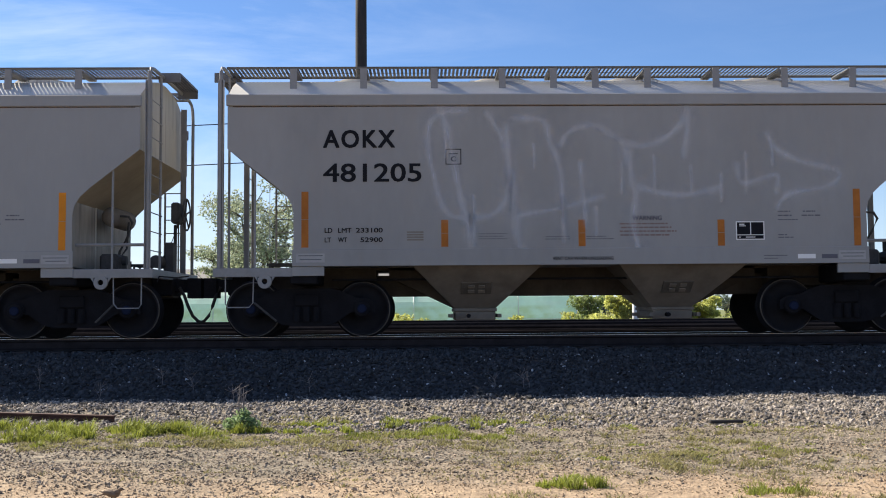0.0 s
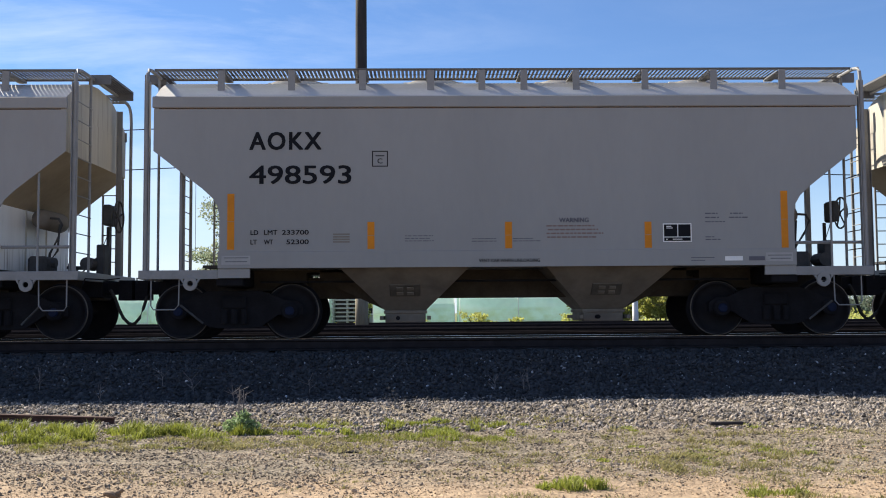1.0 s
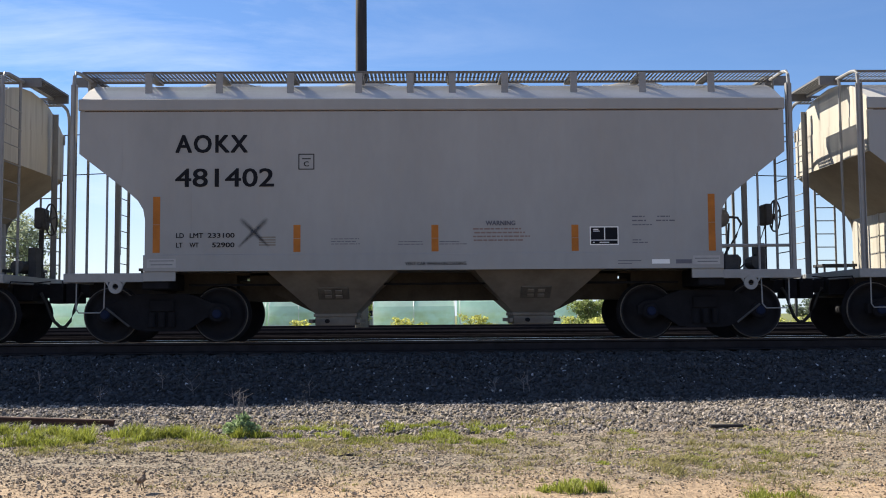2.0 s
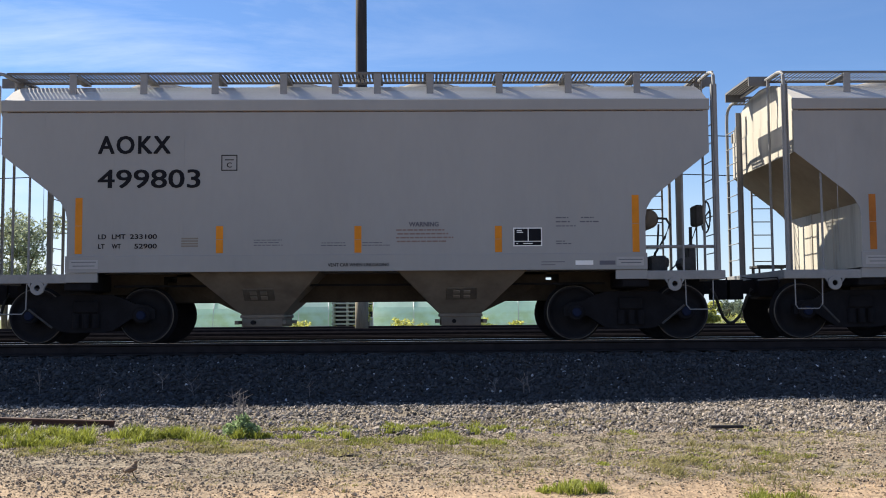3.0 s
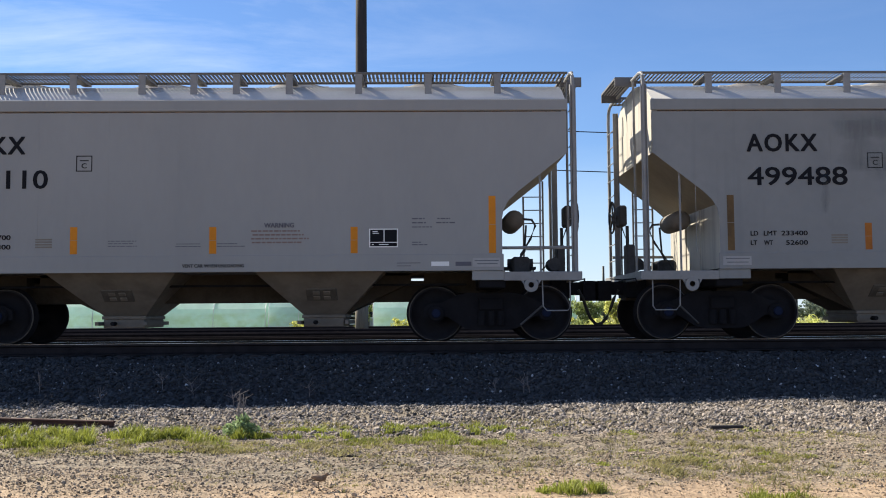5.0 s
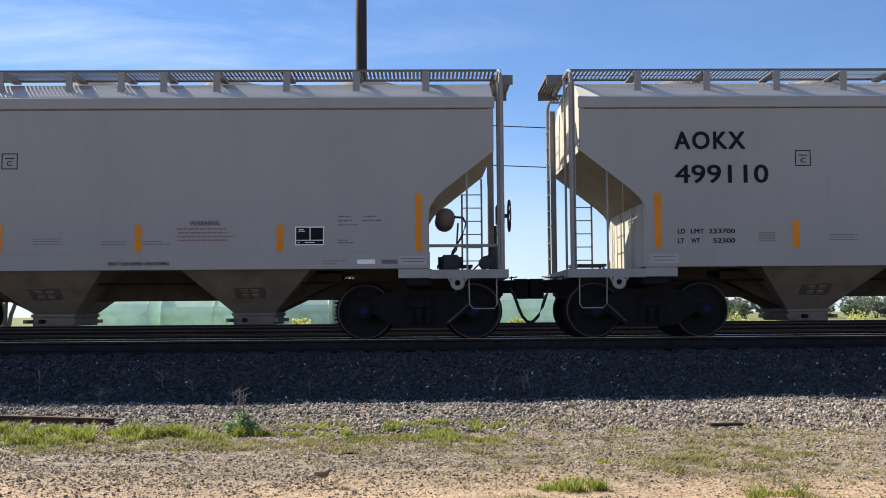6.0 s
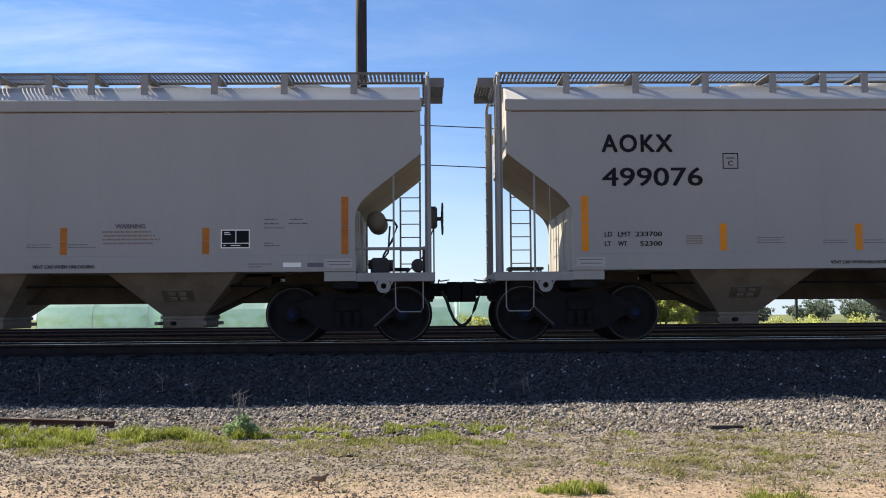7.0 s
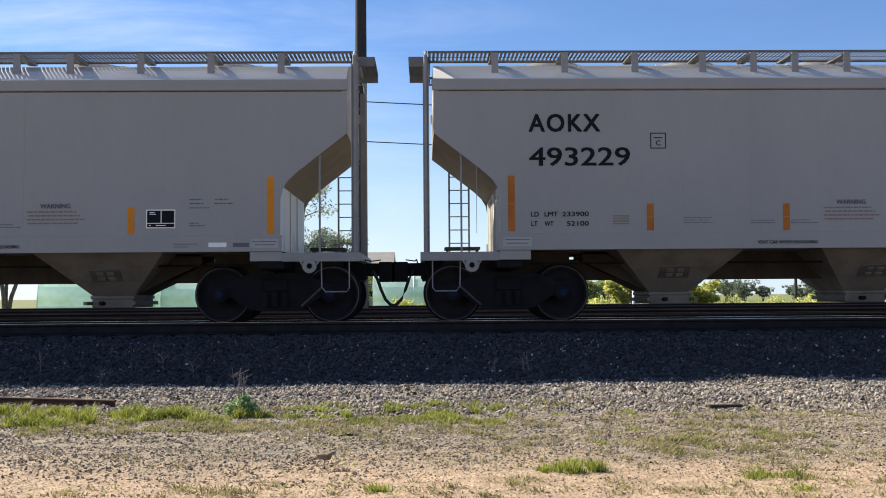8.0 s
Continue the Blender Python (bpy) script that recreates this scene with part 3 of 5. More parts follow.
def add_hopper(car, x):
    """One discharge bay: sheets that narrow towards a gate."""
    bm = bmesh.new()
    top = [(x - 1.03, -1.40), (x + 1.03, -1.40), (x + 1.03, 1.40), (x - 1.03, 1.40)]
    bot = [(x - 0.335, -0.56), (x + 0.335, -0.56), (x + 0.335, 0.56), (x - 0.335, 0.56)]
    a = [bm.verts.new((p[0], p[1], 1.135)) for p in top]
    b_ = [bm.verts.new((p[0], p[1], 0.45)) for p in bot]
    for i in range(4):
        bm.faces.new((a[i], b_[i], b_[(i + 1) % 4], a[(i + 1) % 4]))
    bm.faces.new(a)
    bm.faces.new(b_[::-1])
    bmesh.ops.recalc_face_normals(bm, faces=bm.faces[:])
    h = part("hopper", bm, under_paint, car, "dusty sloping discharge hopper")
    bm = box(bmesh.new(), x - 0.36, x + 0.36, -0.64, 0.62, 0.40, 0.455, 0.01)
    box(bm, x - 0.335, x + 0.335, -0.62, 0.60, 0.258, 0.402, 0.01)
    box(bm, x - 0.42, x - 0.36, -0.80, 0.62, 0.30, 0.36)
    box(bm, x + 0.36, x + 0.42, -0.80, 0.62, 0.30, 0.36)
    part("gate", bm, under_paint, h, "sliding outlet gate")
    bm = bmesh.new()
    tube(bm, [(x - 0.12, -0.86, 0.33), (x - 0.12, -0.70, 0.33)], 0.035, 8)
    part("gate_shaft", bm, truck_iron, h)
    bm = bmesh.new()
    lean = Matrix.Translation((x, -0.965, 0.782)) @ Matrix.Rotation(math.atan2(0.84, 0.685), 4, "X")
    box(bm, -0.25, 0.25, -0.016, 0.01, -0.15, 0.15, 0.012)
    bm.transform(lean)
    part("sight_plate", bm, dark_plate, h, "dark inspection plate")
    for dx in (-0.085, 0.085):
        for dz in (-0.06, 0.06):
            cover = box(bmesh.new(), dx - 0.055, dx + 0.055, -0.03, -0.014, dz - 0.038, dz + 0.038, 0.006)
            cover.transform(lean)
            part("plate_cover", cover, under_paint, h)
    return h


def add_end(car, e):
    """Platform, posts, rails and ladders at one end; e is -1 or 1 along the train."""
    bm = box(bmesh.new(), min(e * 4.56, e * 5.80), max(e * 4.56, e * 5.80), -1.55, -1.49, 0.965, 1.105, 0.006)
    box(bm, min(e * 4.56, e * 5.80), max(e * 4.56, e * 5.80), 1.49, 1.55, 0.965, 1.105, 0.006)
    box(bm, min(e * 5.72, e * 5.80), max(e * 5.72, e * 5.80), -1.49, 1.49, 0.965, 1.105, 0.006)
    part("end_sill", bm, rail_paint, car, "grey steel end sill")
    bm = bmesh.new()
    for k in range(14):
        y = -1.45 + k * 0.223
        box(bm, min(e * 4.62, e * 5.70), max(e * 4.62, e * 5.70), y - 0.012, y + 0.012, 1.04, 1.085)
    for k in range(6):
        x = e * (4.7 + k * 0.19)
        box(bm, x - 0.01, x + 0.01, -1.47, 1.47, 1.03, 1.06)
    part("end_platform", bm, grating, car, "open grating end platform")
    bm = bmesh.new()
    for k in range(9):
        xx = e * (4.73 + k * 0.077)
        box(bm, xx - 0.008, xx + 0.008, 1.02, 1.44, 1.262, 1.300)
    for y in (1.02, 1.23, 1.44):
        box(bm, *sorted((e * 4.71, e * 5.36)), y - 0.008, y + 0.008, 1.255, 1.306)
    for xx in (4.76, 5.31):
        for y in (1.04, 1.42):
            box(bm, e * xx - 0.015, e * xx + 0.015, y - 0.015, y + 0.015, 1.085, 1.258)
    part("step_grating", bm, gear_grey, car, "raised dark step grating")
    # corner posts joined over the roof by a bent bar
    x = e * 5.70
    bm = bmesh.new()
    tube(bm, [(x, -1.50, 1.10), (x, -1.50, 4.12), (x, -1.48, 4.24), (x, -1.41, 4.31), (x, -1.25, 4.34), (x, -0.6, 4.345), (x, 0.6, 4.345),
              (x, 1.22, 4.33), (x, 1.38, 4.29), (x, 1.47, 4.19), (x, 1.50, 4.02), (x, 1.50, 1.10)], 0.030, 8)
    part("end_rail", bm, rail_paint, car, "bent grey end rail over the roof")
    for y in (-1.50, 0.82):
        bm = bmesh.new()
        box(bm, x - 0.045, x + 0.045, y - 0.008, y + 0.008, 1.10, 4.10)
        box(bm, x - 0.045 * e - 0.006, x - 0.045 * e + 0.006, y - 0.04, y + 0.04, 1.10, 4.10)
        part("corner_post", bm, rail_paint, car)
    bm = bmesh.new()
    tube(bm, [(x, -0.78, 1.10), (x, -0.78, 4.33)], 0.022, 6)
    part("stanchion", bm, rail_paint, car)
    bm = bmesh.new()
    tube(bm, [(e * 5.15, -1.51, 1.10), (e * 5.15, -1.51, 2.72)], 0.018, 6)
    part("grab_post", bm, rail_paint, car)
    bm = bmesh.new()
    lad = 5.19 if e > 0 else 4.89
    for xx in (lad, lad + 0.37):
        tube(bm, [(e * xx, 1.51, 1.10), (e * xx, 1.51, 2.95 if xx > 5.2 else 2.66)], 0.020, 6)
    for k in range(7):
        z = 1.40 + 0.25 * k
        if z < 2.7:
            tube(bm, [(e * lad, 1.51, z), (e * (lad + 0.37), 1.51, z)], 0.011, 6)
    part("side_ladder", bm, rail_paint, car)
    bm = bmesh.new()
    for k in range(9):
        z = 1.40 + 0.30 * k
        ya, yb = (-1.49, -0.79) if e > 0 else (0.84, 1.49)
        tube(bm, [(x + e * 0.03, ya, z), (x + e * 0.03, yb, z)], 0.009, 6)
    part("end_ladder", bm, rail_paint, car)
    # stirrup step and jacking lug
    bm = bmesh.new()
    tube(bm, [(e * 5.61, -1.50, 1.0), (e * 5.61, -1.50, 0.55), (e * 5.57, -1.50, 0.49), (e * 5.24, -1.50, 0.49), (e * 5.18, -1.50, 0.56), (e * 5.17, -1.50, 1.0)], 0.011, 6)
    part("stirrup_step", bm, rail_paint, car)
    bm = bmesh.new()
    tube(bm, [(e * 5.17, -1.42, 0.56), (e * 4.84, -1.30, 0.27)], 0.017, 8)
    part("brake_rod", bm, gear_grey, car)
    bm = bmesh.new()
    lathe(bm, [(0.045, -0.02), (0.11, -0.02), (0.115, 0.0), (0.11, 0.02), (0.045, 0.02), (0.045, -0.02)], 18, (e * 4.99, -1.54, 0.895))
    prism(bm, [(e * 4.99 - 0.16, 0.97), (e * 4.99 - 0.115, 0.90), (e * 4.99 - 0.11, 0.97)], -1.56, -1.52)
    prism(bm, [(e * 4.99 + 0.16, 0.97), (e * 4.99 + 0.115, 0.90), (e * 4.99 + 0.11, 0.97)], -1.56, -1.52)
    part("towing_lug", bm, rail_paint, car)
    # cross-over board at roof height
    bm = bmesh.new()
    lo, hi = min(e * 5.62, e * 5.98), max(e * 5.62, e * 5.98)
    for k in range(8):
        xx = lo + (hi - lo) * k / 7
        box(bm, xx - 0.004, xx + 0.004, -0.62, 0.62, 4.385, 4.42)
    for k in range(22):
        y = -0.62 + k * 0.059
        box(bm, lo, hi, y - 0.004, y + 0.004, 4.39, 4.418)
    box(bm, lo, hi, -0.66, -0.62, 4.26, 4.42)
    box(bm, lo, hi, 0.62, 0.66, 4.26, 4.42)
    part("crossover_board", bm, grating, car, "grating board reaching past the end")
    # coupler, hose and cut lever
    bm = box(bmesh.new(), min(e * 5.75, e * 6.10), max(e * 5.75, e * 6.10), -0.13, 0.13, 0.76, 0.98, 0.02)
    head = [(e * 6.02, -0.20), (e * 6.24, -0.17), (e * 6.27, 0.02), (e * 6.20, 0.20), (e * 6.02, 0.18)]
    v0 = [bm.verts.new((a, b_, 0.66)) for a, b_ in head]
    v1 = [bm.verts.new((a, b_, 1.0)) for a, b_ in head]
    fs = [bm.faces.new(v0), bm.faces.new(v1[::-1])] + [bm.faces.new((v0[i], v1[i], v1[(i + 1) % 5], v0[(i + 1) % 5])) for i in range(5)]
    bmesh.ops.recalc_face_normals(bm, faces=fs)
    box(bm, min(e * 5.45, e * 5.80), max(e * 5.45, e * 5.80), -0.34, 0.34, 0.70, 1.03, 0.02)
    part("coupler", bm, truck_iron, car, "black cast knuckle coupler")
    bm = bmesh.new()
    tube(bm, [(e * 5.92, -0.32, 0.84), (e * 6.00, -0.32, 0.70), (e * 6.06, -0.30, 0.52), (e * 6.13, -0.27, 0.36), (e * 6.21, -0.24, 0.275), (e * 6.265, -0.22, 0.255)], 0.027, 8)
    part("air_hose", bm, rubber, car, "hanging black rubber air hose")
    bm = bmesh.new()
    tube(bm, [(e * 5.84, -1.45, 0.90), (e * 5.86, -1.40, 0.99), (e * 5.90, -0.5, 1.0), (e * 6.05, -0.25, 1.03)], 0.011, 6)
    part("cut_lever", bm, truck_iron, car)
    # braces from the platform to the bulkhead
    for y in (-0.45, 0.45):
        part("bulkhead_stiffener", tube(bmesh.new(), [(e * 4.53, y, 1.15), (e * 4.53, y, 2.2)], 0.03, 6), end_paint, car)


def build_car():
    car = thing("hopper_car", "light grey covered hopper wagon with dark lettering and yellow tape", "freight car", "train of hopper cars")
    # body shell
    bm = prism(bmesh.new(), SIDE, -W, W)
    bm.normal_update()
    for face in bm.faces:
        # Downward slope faces get the tone that imitates ground bounce.
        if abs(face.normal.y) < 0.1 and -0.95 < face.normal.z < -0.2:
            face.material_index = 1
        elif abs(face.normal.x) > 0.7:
            # Shaded tone on the +x bulkhead, the lighter end paint on other end faces.
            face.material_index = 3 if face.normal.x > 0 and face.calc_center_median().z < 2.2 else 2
    part("body", bm, (car_paint, bounce_paint, end_paint, bulkhead_shaded), car, "smooth grey steel sides")
    for e in (-1, 1):
        for y0 in (-W, W - 0.012):
            part("corner_gusset", prism(bmesh.new(), [(-e * a, b_) for a, b_ in FILLET], y0, y0 + 0.012), car_paint, car)
    bm = bmesh.new()
    for s in (-1, 1):
        y0, y1 = sorted((s * (W - 0.02), s * (W + 0.028)))
        box(bm, -5.60, 5.60, y0, y1, 3.665, 3.85, 0.012)
    part("top_chord", bm, car_paint, car, "grey steel roof edge beam")
    part("rust_line", box(bmesh.new(), -5.5, 5.5, -W - 0.0015, -W, 3.648, 3.664), rust_thin, car, "thin line of rust under the roof beam")
    bm = bmesh.new()
    for s in (-1, 1):
        y0, y1 = sorted((s * (W - 0.01), s * (W + 0.012)))
        box(bm, -4.56, 4.56, y0, y1, 1.125, 1.385, 0.004)
        box(bm, -4.56, -4.06, *sorted((s * (W - 0.06), s * (W - 0.01))), 0.975, 1.124, 0.004)
        box(bm, 4.06, 4.56, *sorted((s * (W - 0.06), s * (W - 0.01))), 0.975, 1.124, 0.004)
    part("side_sill", bm, car_paint, car, "grey side sill along the foot of the body")
    for k in range(-4, 5):
        x = k * 1.09 - 0.55
        part("weld_seam", box(bmesh.new(), x - 0.004, x + 0.004, -W - 0.0015, -W, 1.39, 3.66), car_paint, car)
    arc = [(-1.54, 3.661), (-1.54, 3.855), (-1.2, 4.065), (-0.85, 4.215), (-0.5, 4.295), (0, 4.335)]
    bm = prism(bmesh.new(), arc + [(-a, b_) for a, b_ in reversed(arc[:-1])], -5.57, 5.57, "x")
    bm.normal_update()
    for face in bm.faces:
        if abs(face.normal.x) > 0.7:
            face.material_index = 1
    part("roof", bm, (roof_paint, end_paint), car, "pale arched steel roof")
    for x in (-3.5, -1.15, 1.15, 3.5):
        bm = bmesh.new()
        tube(bm, [(x, 0, 4.28), (x, 0, 4.365), (x, 0, 4.375), (x, 0, 4.41)], 0.46, 24, [0.46, 0.46, 0.49, 0.36])
        box(bm, x - 0.52, x + 0.52, -0.03, 0.03, 4.40, 4.425)
        part("hatch", bm, roof_paint, car, "round pale loading hatch")
    # running boards on brackets along both edges of the roof
    for s in (-1, 1):
        bm = bmesh.new()
        y0, y1 = sorted((s * 0.62, s * 1.24))
        for k in range(174):
            x = -5.63 + k * 0.065
            prism(bm, [(x - 0.020, 4.338), (x + 0.020, 4.344), (x + 0.020, 4.3485), (x - 0.020, 4.3425)], y0, y1)
        box(bm, -5.66, 5.66, (y0 + y1) / 2 - 0.004, (y0 + y1) / 2 + 0.004, 4.336, 4.343)
        for y in (y0, y1):
            inner = abs(y) < 0.9
            box(bm, -5.66, 5.66, y - 0.005, y + 0.005, 4.318 if inner else 4.332, 4.362)
        part("running_board", bm, grating, car, "long galvanised grating walkway")
        bm = bmesh.new()
        tube(bm, [(-5.66, s * 1.25, 4.362), (5.66, s * 1.25, 4.362)], 0.010, 6)
        part("board_edge", bm, grating, car)
        for x in (-4.58, -3.45, -2.31, -1.21, -0.38, 0.30, 1.15, 2.27, 3.39, 4.51):
            bm = bmesh.new()
            yb, yt = s * 1.30, s * 1.25
            box(bm, x - 0.055, x + 0.055, min(yb, yt) - 0.004, max(yb, yt) - 0.03, 3.955, 4.33)
            box(bm, x - 0.065, x + 0.065, *sorted((s * 0.60, s * 1.25)), 4.285, 4.322)
            part("board_bracket", bm, rail_paint, car)
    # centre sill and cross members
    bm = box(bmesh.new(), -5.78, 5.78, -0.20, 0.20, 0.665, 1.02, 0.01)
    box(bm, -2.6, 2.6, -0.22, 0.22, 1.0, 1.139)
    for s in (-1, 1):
        # Added plates keep the underside dark, save for one small daylight gap.
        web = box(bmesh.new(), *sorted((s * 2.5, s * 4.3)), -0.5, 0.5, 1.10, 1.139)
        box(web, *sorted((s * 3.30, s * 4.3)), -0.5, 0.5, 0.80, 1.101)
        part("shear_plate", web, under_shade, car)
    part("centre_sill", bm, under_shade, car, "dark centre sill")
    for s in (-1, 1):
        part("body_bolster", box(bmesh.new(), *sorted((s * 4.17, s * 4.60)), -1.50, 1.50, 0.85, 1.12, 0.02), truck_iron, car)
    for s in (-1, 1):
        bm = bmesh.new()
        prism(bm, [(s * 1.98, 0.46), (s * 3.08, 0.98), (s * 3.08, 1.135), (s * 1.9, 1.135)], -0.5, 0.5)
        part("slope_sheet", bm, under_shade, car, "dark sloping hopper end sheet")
    bm = bmesh.new()
    tube(bm, [(-4.0, -0.9, 0.93), (4.0, -0.9, 0.93)], 0.02, 6)
    tube(bm, [(-5.6, 0.45, 0.86), (5.6, 0.45, 0.86)], 0.02, 6)
    part("brake_pipe", bm, truck_iron, car)
    for x in (-1.645, 1.645):
        add_hopper(car, x)
    for e in (-1, 1):
        add_end(car, e)
        add_truck(car, e * T)
    for x in (-T - AXLE, -T + AXLE, T - AXLE, T + AXLE):
        add_wheelset(car, x)
    # hand brake and air gear at the brake end
    bm = bmesh.new()
    ring = [(5.95, 0.27 * math.cos(a), 2.10 + 0.27 * math.sin(a)) for a in (2 * math.pi * k / 20 for k in range(21))]
    tube(bm, ring, 0.016, 6)
    for k in range(5):
        a = 2 * math.pi * k / 5 + 0.3
        tube(bm, [(5.93, 0, 2.10), (5.95, 0.27 * math.cos(a), 2.10 + 0.27 * math.sin(a))], 0.014, 6)
    part("brake_wheel", bm, gear_grey, car, "spoked hand brake wheel")
    bm = box(bmesh.new(), 5.72, 5.86, -0.18, 0.18, 1.94, 2.30, 0.03)
    tube(bm, [(5.85, 0, 2.10), (5.95, 0, 2.10)], 0.035, 8)
    tube(bm, [(5.80, 0.05, 1.95), (5.80, 0.05, 1.1)], 0.014, 6)
    part("brake_housing", bm, gear_grey, car, "hand brake gear case")
    bm = bmesh.new()
    lathe(bm, [(0.0, -0.62), (0.10, -0.60), (0.165, -0.53), (0.17, 0.30), (0.10, 0.38), (0.0, 0.40)], 18, (4.83, 0, 2.02))
    part("air_reservoir", bm, under_paint, car, "dusty cylindrical air tank", True)
    bm = bmesh.new()
    tube(bm, [(4.98, -0.55, 2.03), (5.12, -0.55, 2.02), (5.18, -0.55, 1.92), (5.1, -0.5, 1.7), (4.95, -0.45, 1.45), (4.9, -0.4, 1.2)], 0.022, 6)
    tube(bm, [(5.05, -0.3, 1.95), (5.02, -0.3, 1.5), (4.8, -0.3, 1.2)], 0.018, 6)
    part("air_pipe", bm, gear_grey, car)
    bm = box(bmesh.new(), 4.75, 5.05, -0.9, -0.35, 1.10, 1.38, 0.04)
    tube(bm, [(4.7, -0.62, 1.28), (5.12, -0.62, 1.28)], 0.08, 10)
    part("control_valve", bm, gear_grey, car, "dark air brake valve")
    bm = bmesh.new()
    tube(bm, [(5.80, 0.05, 1.95), (5.62, 0.05, 1.45), (5.30, 0.1, 1.15)], 0.014, 6)
    tube(bm, [(5.72, 0.16, 1.94), (5.72, 0.16, 1.09)], 0.03, 6)
    box(bm, 5.60, 5.74, -0.10, 0.22, 1.10, 1.62, 0.02)
    part("brake_linkage", bm, gear_grey, car)
    bm = bmesh.new()
    tube(bm, [(5.52, -0.35, 1.28), (5.52, 0.05, 1.28)], 0.11, 12)
    part("brake_cylinder", bm, gear_grey, car)
    bm = bmesh.new()
    tube(bm, [(4.55, -1.42, 1.49), (5.68, -1.42, 1.49)], 0.028, 6)
    part("hand_rail", bm, rail_paint, car)
    # markings on the side towards the platform
    lettering("AOKX", -4.075, -2.94, 2.99, 3.28, ink, car, "reporting_mark", "large dark reporting mark", weight=0.024, spacing=1.16)
    lettering("LT", -4.05, -3.95, 1.50, 1.575, ink, car, weight=0.013)
    lettering("WT", -3.84, -3.70, 1.50, 1.575, ink, car, weight=0.013)
    lettering("LD", -4.05, -3.93, 1.65, 1.725, ink, car, weight=0.013)
    lettering("LMT", -3.84, -3.63, 1.65, 1.725, ink, car, weight=0.013)
    lettering("WARNING", 0.80, 1.27, 1.82, 1.895, ink_grey, car, weight=0.03)
    lettering("VENT CAR WHEN UNLOADING", -0.47, 0.49, 1.198, 1.252, ink, car, y=-W - 0.0145, weight=0.012)
    lettering("C", -2.06, -1.98, 2.77, 2.85, ink, car, weight=0.01)
    bm = bmesh.new()
    for r in ((-2.145, -1.894, 2.72, 2.735), (-2.145, -1.894, 2.957, 2.972), (-2.145, -2.13, 2.735, 2.957), (-1.909, -1.894, 2.735, 2.957), (-2.09, -1.95, 2.885, 2.90)):
        box(bm, r[0], r[1], -W - 0.003, -W - 0.0005, r[2], r[3])
    part("plate_mark", bm, ink, car)
    part("placard", box(bmesh.new(), 2.445, 2.90, -W - 0.003, -W - 0.0005, 1.50, 1.795), white_paint, car, "black and white stencil panel")
    bm = bmesh.new()
    for r in ((2.462, 2.672, 1.585, 1.778), (2.688, 2.883, 1.585, 1.778), (2.462, 2.883, 1.517, 1.572)):
        box(bm, r[0], r[1], -W - 0.005, -W - 0.0032, r[2], r[3])
    part("stencil", bm, ink, car)
    for r in ((2.50, 2.58, 1.74, 1.755), (2.50, 2.60, 1.715, 1.727), (2.49, 2.52, 1.537, 1.55), (2.60, 2.75, 1.537, 1.55)):
        part("stencil_print", box(bmesh.new(), r[0], r[1], -W - 0.007, -W - 0.0052, r[2], r[3]), white_paint, car)
    bars([(0.60, 1.36, 1.755, 1.779), (0.62, 1.42, 1.695, 1.719), (0.60, 1.50, 1.635, 1.659), (0.61, 1.40, 1.575, 1.599)], ink_red, car, "warning_print")
    bars([(-1.63, -1.19, 1.615, 1.627), (-1.63, -1.22, 1.575, 1.587), (-1.63, -1.18, 1.535, 1.547)], ink_grey, car, "small_print")
    bars([(-0.57, -0.20, 1.565, 1.577), (-0.58, -0.19, 1.525, 1.537)], ink_grey, car, "small_print")
    bars([(0.07, 0.38, 1.565, 1.577), (0.07, 0.50, 1.525, 1.537)], ink_grey, car, "small_print")
    bars([(3.12, 3.32, 1.94, 1.96), (3.12, 3.34, 1.875, 1.895), (3.12, 3.44, 1.81, 1.825)], ink_grey, car, "small_print")
    bars([(3.52, 3.72, 1.94, 1.96), (3.50, 3.80, 1.875, 1.895)], ink_grey, car, "small_print")
    bars([(3.12, 3.26, 1.57, 1.585), (3.12, 3.36, 1.53, 1.545)], ink_grey, car, "small_print")
    for rows in (((-4.46, -4.08, 1.285, 1.297), (-4.44, -4.10, 1.225, 1.237)), ((2.88, 3.25, 1.245, 1.256), (2.88, 3.10, 1.20, 1.21)),
                 ((4.10, 4.48, 1.275, 1.287), (4.14, 4.46, 1.225, 1.237)), ((3.80, 4.05, 1.20, 1.265),)):
        bm = bmesh.new()
        for r in rows:
            box(bm, r[0], r[1], -W - 0.0165, -W - 0.0122, r[2], r[3])
        part("sill_print", bm, ink_grey, car)
    for x0, x1 in ((-4.50, -4.05), (4.07, 4.50)):
        part("data_plate", box(bmesh.new(), x0, x1, -W - 0.0140, -W - 0.0118, 1.185, 1.325), plate_pale, car, "pale grey stencilled panel")
    part("sticker", box(bmesh.new(), 3.42, 3.70, -W - 0.0145, -W - 0.0122, 1.20, 1.27), white_paint, car, "small pale sticker")
    bm = bmesh.new()
    for k in range(4):
        box(bm, -2.76, -2.50, -W - 0.003, -W - 0.0005, 1.52 + k * 0.04, 1.545 + k * 0.04)
    part("notice_print", bm, under_paint, car)
    for x, z0, z1 in ((-4.36, 1.42, 2.30), (-2.165, 1.42, 1.845), (0.0, 1.415, 1.835), (2.21, 1.41, 1.825), (4.385, 1.40, 2.305)):
        bm = bmesh.new()
        box(bm, x - 0.055, x + 0.055, -W - 0.003, -W - 0.0005, z0, (z0 + z1) / 2 - 0.003)
        box(bm, x - 0.055, x + 0.055, -W - 0.003, -W - 0.0005, (z0 + z1) / 2 + 0.003, z1)
        part("reflective_tape", bm, stripe_yellow, car, "upright strip of orange-yellow reflective tape")
    return car


PITCH, SPEED, START = 12.53, 11.37, 2.51
